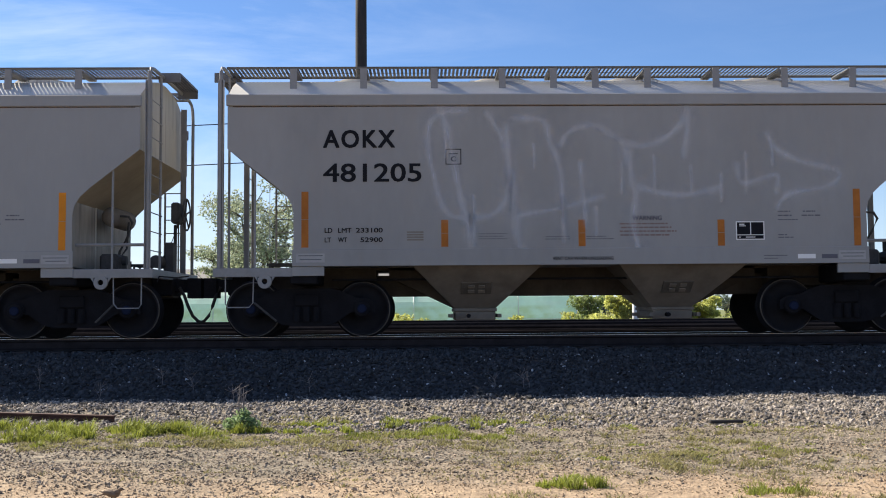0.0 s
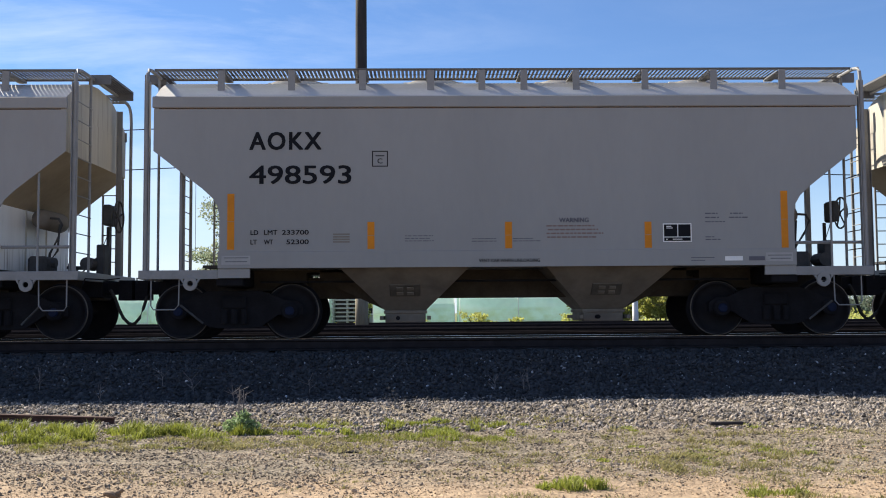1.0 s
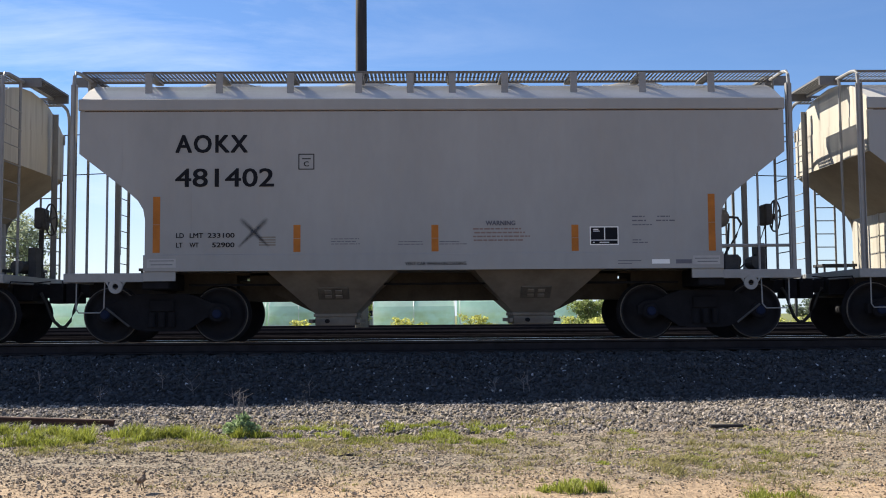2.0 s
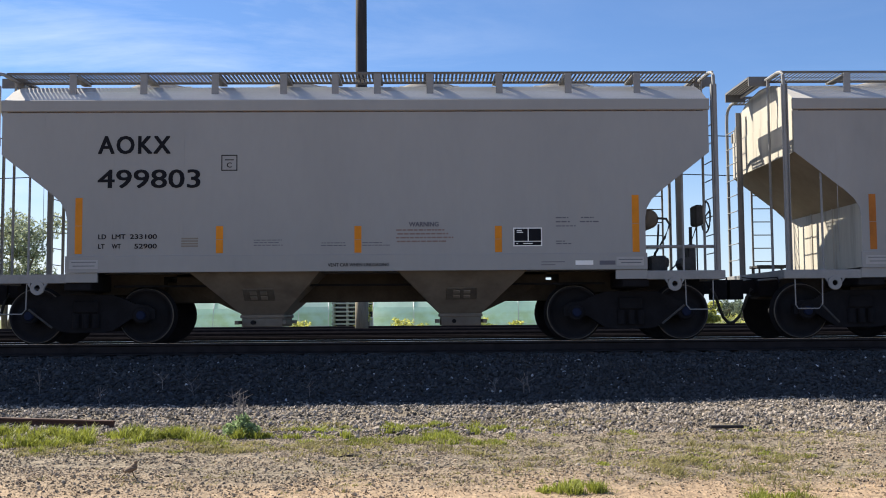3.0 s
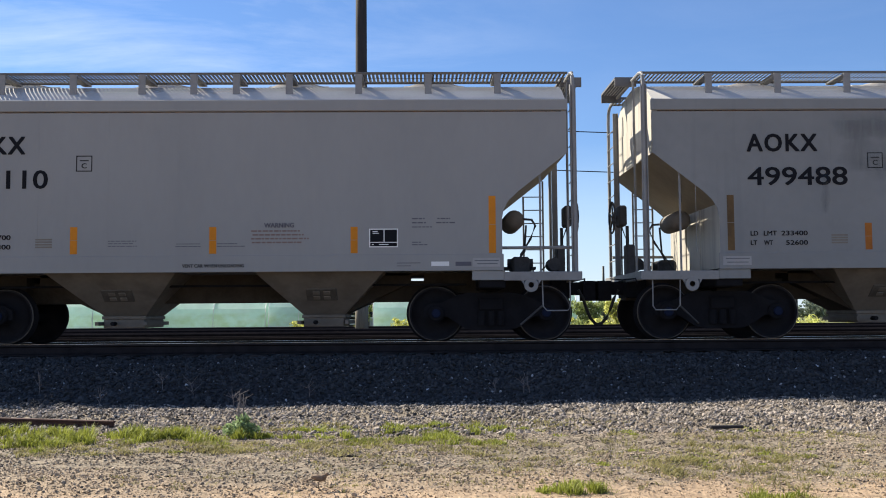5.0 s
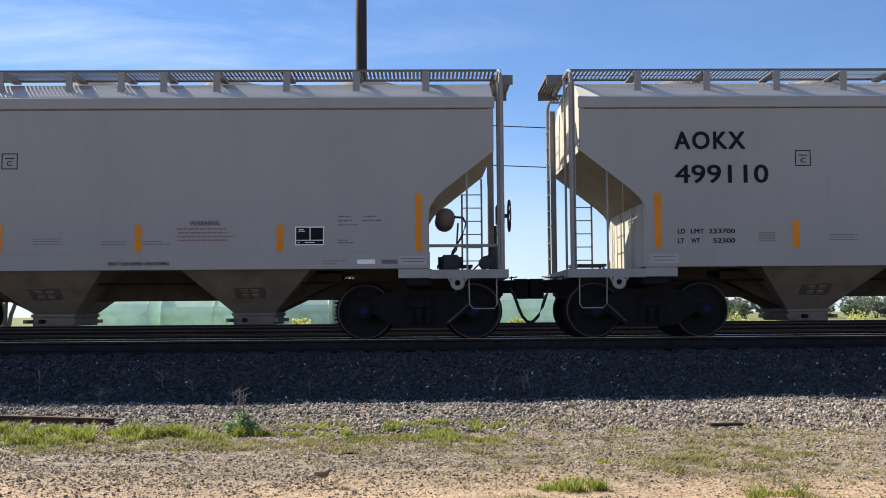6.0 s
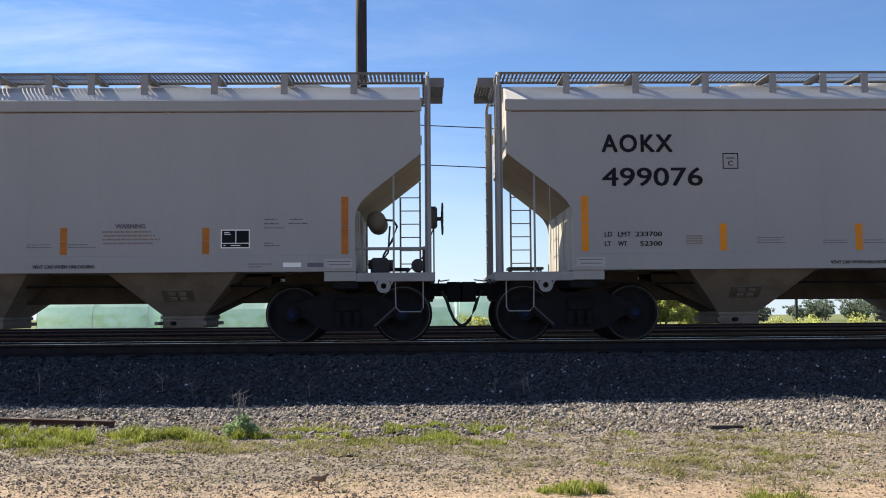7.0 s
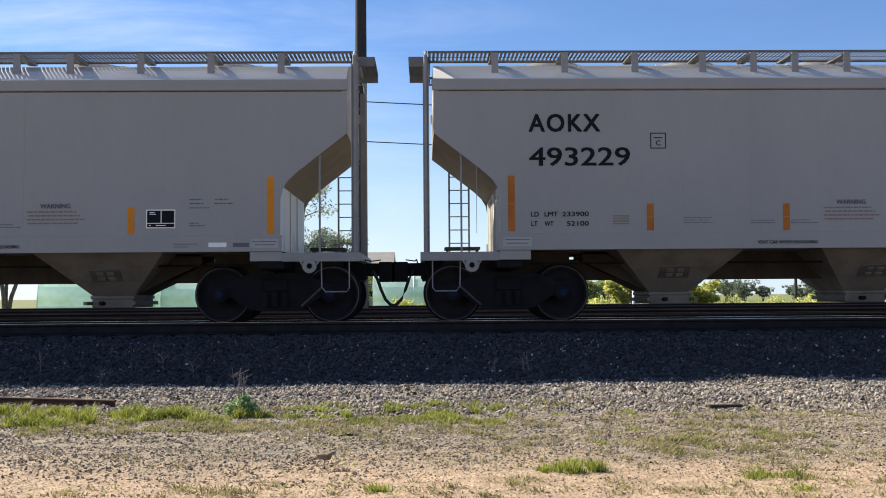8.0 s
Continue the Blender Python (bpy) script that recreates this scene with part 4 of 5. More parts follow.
VIEW_SHIFT = {3.0: -0.05, 4.0: -0.04, 7.5: -0.055}  # small shifts that fit the train to the camera's view at these times
#        number, load limit, light weight, body paint, tape, label
CARS = [
    (None, None, None, None, None, ""),
    ("481205", "233100", "52900", car_paint_old, stripe_brown, "grey covered hopper wagon with faint white spray scrawls"),
    ("498593", "233700", "52300", None, None, "clean light grey covered hopper wagon with yellow tape"),
    ("481402", "233100", "52900", car_paint_old, stripe_brown, "dull grey covered hopper wagon with faded orange tape"),
    ("499803", "233100", "52900", None, None, "light grey covered hopper wagon with yellow tape"),
    ("499488", "233400", "52600", car_paint_patched, stripe_brown, "grey covered hopper wagon with overpainted blotchy sides"),
    ("499110", "233700", "52300", None, None, "light grey covered hopper wagon with orange tape"),
    ("499076", "233700", "52300", None, None, "clean light grey covered hopper wagon with dark numbers"),
    ("493229", "233900", "52100", None, stripe_brown, "light grey covered hopper wagon with orange tape"),
    (None, None, None, None, None, ""),
    (None, None, None, None, None, ""),
]
first_car = build_car()
cars = [first_car] + [copy_thing(first_car, Matrix()) for _ in CARS[1:]]
def sprayed(name, colour, alpha, streaks):
    """Thin sprayed paint that fades towards the stroke's edge and breaks up into upright streaks."""
    m = material(name, colour, 0.7, dark=0.85, light=1.1, scale=1.5, fine=18)
    n, l = m.node_tree.nodes, m.node_tree.links
    cover, co, mp, nz, ramp, mul = (n.new("ShaderNode" + k) for k in ("Attribute", "TexCoord", "Mapping", "TexNoise", "MapRange", "Math"))
    cover.attribute_name = "cover"
    mp.inputs["Scale"].default_value = (9.0, 1.0, 0.9)
    nz.inputs["Scale"].default_value, nz.inputs["Detail"].default_value = 2.0, 6.0
    ramp.inputs["From Min"].default_value, ramp.inputs["From Max"].default_value = 0.3, 0.7
    ramp.inputs["To Min"].default_value, ramp.inputs["To Max"].default_value = alpha * (1 - streaks), alpha
    mul.operation = "MULTIPLY"
    l.new(co.outputs["Object"], mp.inputs["Vector"])
    l.new(mp.outputs["Vector"], nz.inputs["Vector"])
    l.new(nz.outputs["Fac"], ramp.inputs["Value"])
    l.new(ramp.outputs["Result"], mul.inputs[0])
    l.new(cover.outputs["Fac"], mul.inputs[1])
    l.new(mul.outputs[0], n["Principled BSDF"].inputs["Alpha"])
    return m


def ribbon(bm, pts, width, y):
    """A flat brush stroke on the car side along points of (x, z), thinning to nothing at its edges."""
    cover = bm.verts.layers.float.get("cover") or bm.verts.layers.float.new("cover")
    p = [Vector((a, 0, b_)) for a, b_ in pts]
    fine = []
    for i in range(len(p) - 1):
        p0, p3 = p[max(i - 1, 0)], p[min(i + 2, len(p) - 1)]
        for k in range(6):
            u = k / 6
            fine.append(0.5 * (2 * p[i] + (p[i + 1] - p0) * u + (2 * p0 - 5 * p[i] + 4 * p[i + 1] - p3) * u * u + (3 * p[i] - p0 - 3 * p[i + 1] + p3) * u ** 3))
    fine.append(p[-1])
    rows = []
    for i, q in enumerate(fine):
        d = (fine[min(i + 1, len(fine) - 1)] - fine[max(i - 1, 0)]).normalized()
        nrm = Vector((-d.z, 0, d.x)) * width * (0.85 + 0.22 * math.sin(i * 0.9) + 0.12 * math.sin(i * 2.3))
        ends = min(1.0, 0.15 + 0.5 * min(i, len(fine) - 1 - i))
        row = []
        for a, c in ((-1, 0), (-0.55, 0.45), (0, 1), (0.55, 0.45), (1, 0)):
            v = bm.verts.new((q.x + nrm.x * a, y, q.z + nrm.z * a))
            v[cover] = c * ends
            row.append(v)
        rows.append(row)
    for a, b_ in zip(rows, rows[1:]):
        for k in range(4):
            bm.faces.new((a[k], b_[k], b_[k + 1], a[k + 1]))


for k, (car, spec) in enumerate(zip(cars, CARS)):
    number, limit, light_w, paint, tape, label = spec
    tagged(car, label)
    if number:
        lettering(number, -4.075, -2.47 - 0.055 * number.count("1"), 2.45, 2.745, ink, car, "car_number", weight=0.013)
        lettering(limit, -3.56, -3.14, 1.65, 1.725, ink, car, weight=0.013)
        lettering(light_w, -3.49, -3.14, 1.50, 1.575, ink, car, weight=0.013)
    else:
        part("car_number", box(bmesh.new(), -4.075, -2.47, -W - 0.003, -W - 0.0005, 2.45, 2.745), ink_grey, car)
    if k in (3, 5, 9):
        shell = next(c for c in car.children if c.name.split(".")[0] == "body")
        shell.material_slots[3].link, shell.material_slots[3].material = "OBJECT", bulkhead_white
    if k in (5, 9):
        for child in car.children:
            if child.name.split(".")[0] in ("brake_wheel", "brake_housing", "air_reservoir", "air_pipe", "control_valve", "brake_cylinder", "hand_rail", "brake_linkage"):
                child.matrix_basis = pose(0, 0, 0, 0, 0, 180)
    for child in car.children_recursive:
        if paint and child.name.split(".")[0] in ("body", "top_chord", "side_sill", "weld_seam", "corner_gusset"):
            child.material_slots[0].link, child.material_slots[0].material = "OBJECT", paint
        if tape and child.name.startswith("reflective_tape"):
            child.material_slots[0].link, child.material_slots[0].material = "OBJECT", tape
        if k == 5 and child.name.startswith("reflective_tape") and child.dimensions.z > 0.5:
            child.material_slots[0].link, child.material_slots[0].material = "OBJECT", stripe_dirty
spray_white = sprayed("thin_white_spray", (0.74, 0.76, 0.82), 0.42, 0.7)
spray_mist = sprayed("white_overspray", (0.66, 0.69, 0.76), 0.13, 0.6)
overpaint = sprayed("dark_overpaint", (0.145, 0.157, 0.168), 0.34, 0.5)
layer = 0


def spray(car, pts, width=0.075, mist=0.24):
    """One sprayed stroke with its mist around it."""
    global layer
    layer += 1
    for w, mat_, lift in ((mist, spray_mist, 0.0), (width, spray_white, 0.0002)):
        bm = bmesh.new()
        ribbon(bm, pts, w, -W - 0.0035 - 0.0005 * layer - lift)
        part("spray_stroke", bm, mat_, car, "faint streaky white spray stroke")


scrawled = cars[1]
spray(scrawled, [(-2.23, 3.70), (-2.16, 3.43), (-2.07, 3.03), (-1.97, 2.49), (-1.87, 2.03), (-1.73, 1.40)], 0.09)
spray(scrawled, [(-1.75, 3.60), (-2.25, 3.52), (-2.42, 3.25), (-2.38, 2.76), (-2.16, 1.99), (-1.76, 1.85)])
spray(scrawled, [(-1.76, 1.85), (-1.36, 1.95), (-1.19, 2.22), (-1.15, 2.67), (-1.24, 3.12), (-1.53, 3.61)])
spray(scrawled, [(-1.18, 3.43), (-1.14, 2.67), (-1.07, 2.22), (-1.02, 1.58), (-0.91, 1.27)], 0.09)
spray(scrawled, [(-1.14, 3.45), (-0.60, 3.42), (-0.51, 3.12), (-0.36, 2.76), (-0.30, 2.22), (-0.28, 1.42)])
spray(scrawled, [(-0.36, 2.98), (-0.15, 3.25), (0.21, 3.34), (0.52, 3.16), (0.72, 3.03)])
spray(scrawled, [(0.72, 3.03), (0.79, 2.58), (0.86, 2.22), (0.81, 1.76), (0.93, 1.28)], 0.09)
spray(scrawled, [(-0.01, 2.80), (0.03, 2.22), (0.08, 1.68)], 0.06)
spray(scrawled, [(0.70, 3.05), (1.06, 3.01), (1.46, 3.21), (1.64, 3.43), (1.73, 3.70)])
spray(scrawled, [(1.75, 3.57), (1.70, 3.15), (1.64, 2.76)], 0.08)
spray(scrawled, [(0.84, 2.40), (1.20, 2.26), (1.69, 2.22), (2.27, 2.35)])
spray(scrawled, [(2.48, 2.76), (2.57, 2.40), (3.12, 2.53), (3.08, 2.22)], 0.06)
spray(scrawled, [(2.96, 3.25), (3.08, 2.98), (3.48, 2.76), (4.11, 2.58), (3.93, 2.35), (3.30, 2.22), (3.08, 1.95)], 0.06)
spray(scrawled, [(-1.04, 1.90), (-0.28, 2.03), (0.39, 2.22)], 0.06)
drips = random.Random(8)
for i in range(12):
    x, z = -2.1 + i * 0.47 + drips.uniform(-0.1, 0.1), drips.uniform(1.9, 3.3)
    spray(scrawled, [(x, z), (x + 0.01, z - 0.25), (x, z - drips.uniform(0.4, 0.8))], drips.uniform(0.02, 0.035), 0.10)

# old lettering rolled over with grey on the patched wagon: tops, feet and uprights of broad blocky shapes
covered = cars[5]
blocks = random.Random(5)


def roller(pts, width):
    global layer
    layer += 1
    bm = bmesh.new()
    ribbon(bm, pts, width, -W - 0.0035 - 0.0004 * (layer % 30))
    part("overpaint_patch", bm, overpaint, covered, "dark grey overpainted band")


roller([(-2.7, 3.46), (-0.9, 3.50), (1.2, 3.48), (3.2, 3.49), (4.9, 3.44)], 0.28)
roller([(-2.2, 2.70), (-0.6, 2.72), (1.2, 2.70), (3.0, 2.74), (4.1, 2.72)], 0.2)
for x in (-2.3, -1.78, -0.95, -0.45, 0.25, 0.72, 1.35, 1.75, 2.45, 2.95, 4.15, 4.75):
    roller([(x, 3.50), (x + blocks.uniform(-0.08, 0.08), 3.1), (x + blocks.uniform(-0.1, 0.1), 2.66 if x < 4.5 else 3.2)], blocks.uniform(0.2, 0.42))
for x in (-1.35, 0.5, 2.1, 3.5):
    roller([(x - 0.25, 3.08), (x, 3.10), (x + 0.3, 3.07)], 0.09)
for x in (-2.85, -1.75, -0.5, -0.05, 0.75, 1.8, 2.7):
    roller([(x, 2.65), (x + 0.02, 2.45), (x, blocks.uniform(1.9, 2.35))], 0.08)
bm = bmesh.new()
for i, s in enumerate(([(2.10, 3.43), (2.13, 3.34), (2.16, 3.24)], [(2.21, 3.44), (2.20, 3.33), (2.21, 3.20)], [(2.35, 3.40), (2.31, 3.31), (2.25, 3.22)],
                       [(2.19, 3.27), (2.15, 3.18), (2.14, 3.06)], [(2.25, 3.24), (2.24, 3.14), (2.21, 3.02)])):
    ribbon(bm, s, 0.07, -W - 0.004 - 0.0004 * i)
part("stain", bm, sprayed("rust_stain", (0.16, 0.085, 0.045), 0.75, 0.5), cars[5], "brown rust stain")
spray_dark = sprayed("dark_spray", (0.05, 0.05, 0.055), 0.9, 0.3)
for i, s in enumerate(([(-3.05, 1.95), (-2.6, 1.5)], [(-2.62, 1.95), (-3.08, 1.5)])):
    bm = bmesh.new()
    ribbon(bm, s, 0.05, -W - 0.006 - 0.0008 * i)
    part("spray_stroke", bm, spray_dark, cars[3], "dark sprayed cross stroke")


# ---------- beyond the tracks ----------
def make_pole(x, y, height, radius, name, label, mat_):
    pole = thing(name, label, "pole", "", pose(x, y, bed_height(y)))
    bm = bmesh.new()
    pts = [(0, 0, -0.3), (0, 0, height * 0.35), (0, 0, height * 0.7), (0, 0, height)]
    tube(bm, pts, radius, 14, [radius * 1.08, radius * 1.03, radius * 0.97, radius * 0.88])
    part("shaft", bm, mat_, pole, "", True)
    return pole


utility_pole = make_pole(-2.475, 23.0, 17.8, 0.24, "utility_pole", "tall weathered wooden pole carrying two cables", pole_wood)
# Added sleeve that makes the lower pole look lit by its paler colour.
part("pole_foot", tube(bmesh.new(), [(0, 0, -0.28), (0, 0, 1.0), (0, 0, 1.95)], 0.27, 14, [0.272, 0.268, 0.262]), lit_wood, utility_pole, "pale foot of the pole, coloured as if lit", True)
bm = bmesh.new()
for z in (8.48, 6.875):
    tube(bm, [(0.0, -0.22, z), (0.0, -0.40, z)], 0.04, 8)
    box(bm, -0.07, 0.07, -0.46, -0.40, z - 0.07, z + 0.07, 0.01)
part("cable_clamp", bm, cable_black, utility_pole)
for z0, name in ((8.28, "upper"), (6.67, "lower")):
    bm = bmesh.new()
    pts = []
    for k in range(-24, 25):
        x = k * 2.94
        u = abs(x) / 71.1
        pts.append((-2.475 + x, 22.57, z0 - 0.03 - 4 * 0.96 * u * (1 - u)))
    tube(bm, pts, 0.021, 6)
    cable = link("overhead_cable", bm, cable_black)
    tagged(cable, "thin black overhead cable slung from the wooden pole", "cable", "overhead cables")
make_pole(10.9, 42.8, 4.2, 0.075, "steel_post", "thin dark post beyond the tracks", cable_black)
make_pole(22.6, 42.8, 4.2, 0.09, "steel_post", "thin dark post at the edge of the field", cable_black)
make_pole(9.62, 27.9, 1.40, 0.13, "marker_post", "short white-painted marker post", white_paint)


def leaf_cloud(rng, centres, count, size, squash=0.8):
    """Many small leaf clumps, as bent quads, around centres of (point, radius)."""
    radii = np.array([r for _, r in centres])
    pick = rng.choice(len(centres), count, p=radii ** 2 / (radii ** 2).sum())
    d = rng.normal(size=(count, 3))
    d /= np.linalg.norm(d, axis=1, keepdims=True)
    c = np.array([p for p, _ in centres])[pick] + d * (radii[pick] * rng.random(count) ** 0.45)[:, None] * np.array([1, 1, squash])
    u = rng.normal(size=(count, 3))
    u /= np.linalg.norm(u, axis=1, keepdims=True)
    w = np.cross(u, rng.normal(size=(count, 3)))
    w /= np.linalg.norm(w, axis=1, keepdims=True)
    s = (size * rng.uniform(0.5, 1.3, count))[:, None]
    n = np.cross(u, w)
    v = np.stack([c - u * s, c + w * s * 0.45 + n * s * 0.15, c + u * s, c - w * s * 0.45 + n * s * 0.15], 1).reshape(-1, 3)
    i = np.arange(count) * 4
    f = np.concatenate([np.stack([i, i + 1, i + 2], 1), np.stack([i, i + 2, i + 3], 1)])
    return v, f


def cloud_mesh(name, v, f, mat_):
    me = bpy.data.meshes.new(name)
    me.from_pydata(v.tolist(), [], f.tolist())
    me.materials.append(mat_)
    return me


def make_tree(x, y, height, spread, leaves, size, seed, label, mat_leaf, name="tree", stems=3, bare=0.3):
    rng = np.random.default_rng(seed)
    tree = thing(name, label, "tree" if name == "tree" else "bush", "", pose(x, y, bed_height(y)))
    bm = bmesh.new()
    tips = []
    for k in range(stems):
        a = 2 * math.pi * k / stems + rng.uniform(-0.5, 0.5)
        lean = spread * rng.uniform(0.25, 0.45)
        p = Vector((0.12 * math.cos(a), 0.12 * math.sin(a), -0.1))
        pts = [p.copy()]
        for j in range(1, 6):
            q = j / 5
            pts.append(Vector((lean * q * math.cos(a) + rng.uniform(-0.1, 0.1), lean * q * math.sin(a) + rng.uniform(-0.1, 0.1), height * 0.78 * q)))
        r0 = height * 0.020
        tube(bm, pts, r0, 7, [r0 * (1 - 0.75 * j / 5) for j in range(6)])
        for j in range(2, 6):
            for _ in range(3):
                b2 = rng.uniform(0, 2 * math.pi)
                ln = spread * rng.uniform(0.2, 0.55)
                mid = pts[j] + Vector((math.cos(b2) * ln * 0.5, math.sin(b2) * ln * 0.5, ln * 0.2))
                tip = pts[j] + Vector((math.cos(b2) * ln, math.sin(b2) * ln, ln * rng.uniform(0.2, 0.7)))
                if tip.z > height * 0.97:
                    tip.z = height * 0.97
                tube(bm, [pts[j], mid, tip], 0.02, 5, [r0 * 0.35, r0 * 0.22, r0 * 0.1])
                if tip.z > height * bare:
                    tips.append((np.array(tip[:]), height * rng.uniform(0.06, 0.15)))
                tips.append((np.array(mid[:]), height * rng.uniform(0.04, 0.09)))
    part("trunk", bm, bark, tree, "", True)
    v, f = leaf_cloud(rng, tips, leaves, size)
    ob = new("crown", cloud_mesh("crown", v, f, mat_leaf))
    ob.parent = tree
    return tree


make_tree(-11.3, 55.0, 10.4, 6.4, 14000, 0.13, 3, "grey-green many-stemmed tree with a loose open crown", leaf, stems=4)
make_tree(-6.4, 54.0, 6.3, 3.5, 7000, 0.12, 5, "smaller pale tree with a thin feathery crown", leaf, stems=3)
make_tree(-14.3, 57.0, 6.4, 4.2, 7000, 0.14, 7, "low dense shrubby tree", leaf, stems=3, bare=0.1)
make_tree(-30.8, 57.0, 9.2, 5.4, 9000, 0.15, 15, "dark grey-green tree with a lumpy open crown", leaf, stems=3, bare=0.2)
make_tree(2.7, 33.4, 1.25, 0.9, 900, 0.08, 9, "small sunlit roadside bush", leaf_bright, "bush", 4, 0.05)
make_tree(8.95, 36.5, 2.1, 1.0, 4000, 0.09, 10, "dense dark green bush beside the greenhouses", leaf_deep, "bush", 6, 0.0)
make_tree(9.9, 31.6, 1.75, 1.4, 9000, 0.075, 14, "upright yellow-green bush behind a white post", leaf_bright, "bush", 5, 0.0)
make_tree(-3.6, 47.0, 3.4, 1.2, 1800, 0.10, 11, "slender green tree before the pale house", leaf_bright, "tree", 2, 0.1)
make_tree(11.6, 31.5, 2.0, 2.1, 15000, 0.075, 12, "round sunlit yellow-green bush", leaf_bright, "bush", 6, 0.0)
make_tree(13.8, 33.0, 1.7, 2.0, 13000, 0.075, 13, "low sunlit yellow-green bush", leaf_bright, "bush", 6, 0.0)
far_rng = random.Random(4)
for k in range(76):
    fx = 32 + k * 1.15 + far_rng.uniform(-2, 2)
    fy = 158 + far_rng.uniform(-14, 30)
    h = far_rng.uniform(1.8, 4.2)
    make_tree(fx, fy, h, h * 0.95, 650, 0.26, 40 + k, "distant hazy green field tree", leaf_far, "tree", 4, 0.0)


for k, (bx, by, h) in enumerate(((-1.3, 41.6, 1.1), (-0.6, 42.0, 0.8), (3.6, 41.0, 0.7), (5.4, 41.5, 0.9), (-7.4, 42.5, 1.0), (8.6, 41.2, 1.1))):
    make_tree(bx, by, h, 0.9, 700, 0.08, 70 + k, "low yellow-green weed clump before the film greenhouses", leaf_bright, "bush", 4, 0.0)


def make_greenhouse(x0, x1, y, height, depth, label):
    """A tunnel of pale film on hoops, its ridge along the tracks."""
    g = thing("greenhouse", label, "greenhouse", "greenhouses", pose((x0 + x1) / 2, y, bed_height(y)))
    half = (x1 - x0) / 2
    arc = [(-depth / 2, 0.0), (-depth / 2, height * 0.55), (-depth * 0.47, height * 0.82), (-depth * 0.37, height * 1.05), (-depth * 0.18, height * 1.22), (0, height * 1.28)]
    arc = arc + [(-a, b_) for a, b_ in reversed(arc[:-1])]
    part("film_cover", prism(bmesh.new(), arc, -half, half, "x"), film_white, g, "milky translucent film cover")
    n = max(2, int(half / 1.5))
    for k in range(n + 1):
        x = -half + 2 * half * k / n
        bm = bmesh.new()
        tube(bm, [(x, a * 1.012, b_ * 1.012) for a, b_ in arc], 0.03, 6)
        part("hoop", bm, white_paint, g)
    bm = bmesh.new()
    tube(bm, [(-half, -depth * 0.505, height * 0.30), (half, -depth * 0.505, height * 0.30)], 0.02, 6)
    part("side_bar", bm, white_paint, g)
    return g


make_greenhouse(-3.05, 1.9, 46.0, 2.2, 5.0, "long pale film greenhouse with white hoops")
make_greenhouse(2.2, 9.2, 45.0, 2.5, 5.0, "taller pale film greenhouse with white hoops")
make_greenhouse(-9.6, -5.9, 47.5, 2.3, 5.0, "pale film greenhouse beside the house")
make_greenhouse(-16.4, -9.9, 48.0, 2.2, 5.0, "pale film greenhouse behind the trees")
make_greenhouse(-23.5, -16.8, 46.5, 2.4, 5.0, "pale film greenhouse at the far end of the row")

def make_house(x, y, half, windows, label):
    house = thing("house", label, "house", "", pose(x, y, bed_height(y)))
    part("wall", box(bmesh.new(), -half, half, -2.5, 2.5, -0.1, 3.6), house_wall, house)
    part("roof", prism(bmesh.new(), [(-2.9, 3.55), (0, 4.6), (2.9, 3.55), (2.9, 3.68), (0, 4.75), (-2.9, 3.68)], -half - 0.3, half + 0.3, "x"), house_roof, house, "grey pitched roof")
    for x in windows:
        win = part("window", box(bmesh.new(), x - 0.62, x + 0.62, -2.56, -2.46, 1.15, 2.35), white_paint, house, "white window frame")
        for dx in (-0.29, 0.29):
            for dz in (1.48, 2.02):
                part("pane", box(bmesh.new(), x + dx - 0.25, x + dx + 0.25, -2.575, -2.565, dz - 0.22, dz + 0.22), dark_glass, win)


make_house(-5.5, 61.0, 3.0, (-1.9, 0.0, 1.9), "small pale house with a grey roof and dark windows")
make_house(-17.6, 62.5, 2.4, (-1.3, 0.4), "pale cottage with dark windows behind the greenhouses")


def make_rack(x, y, half, label):
    """An open rack of boards on uprights."""
    rack = thing("slatted_rack", label, "rack", "", pose(x, y, bed_height(y)))
    for sx in (-half, 0.1 * half, half):
        for sy in (-0.5, 0.5):
            part("upright", box(bmesh.new(), sx - 0.05, sx + 0.05, sy - 0.05, sy + 0.05, -0.05, 3.1), house_wall, rack)
    for k in range(9):
        z = 0.75 + 0.26 * k
        part("board", box(bmesh.new(), -half - 0.1, half + 0.1, -0.60 + 0.012 * k, 0.60, z, z + 0.10, 0.006), house_wall, rack)
    part("backing", box(bmesh.new(), -half, half, 0.62, 0.66, 0.0, 3.1), dark_glass, rack, "dark rear panel")


make_rack(-4.9, 46.6, 0.8, "pale slatted rack standing between the greenhouses")


def tall_grass():
    """Rank yellow-green grass along the far edge of the yard."""
    rng = np.random.default_rng(77)
    centres = []
    for _ in range(260):
        x = rng.uniform(-26, 46)
        y = rng.uniform(31.6, 34.5)
        top = rng.uniform(0.6, 1.2) if x > 8.5 else rng.uniform(0.15, 0.60)
        r = top * 0.5
        centres.append((np.array((x, y, bed_height(y) + r * 0.9)), r))
    v, f = leaf_cloud(rng, centres, 26000, 0.085, 1.1)
    tagged(new("tall_grass", cloud_mesh("tall_grass", v, f, leaf_bright)), "rank yellow-green grass beyond the tracks", "grass", kind="stuff")


tall_grass()


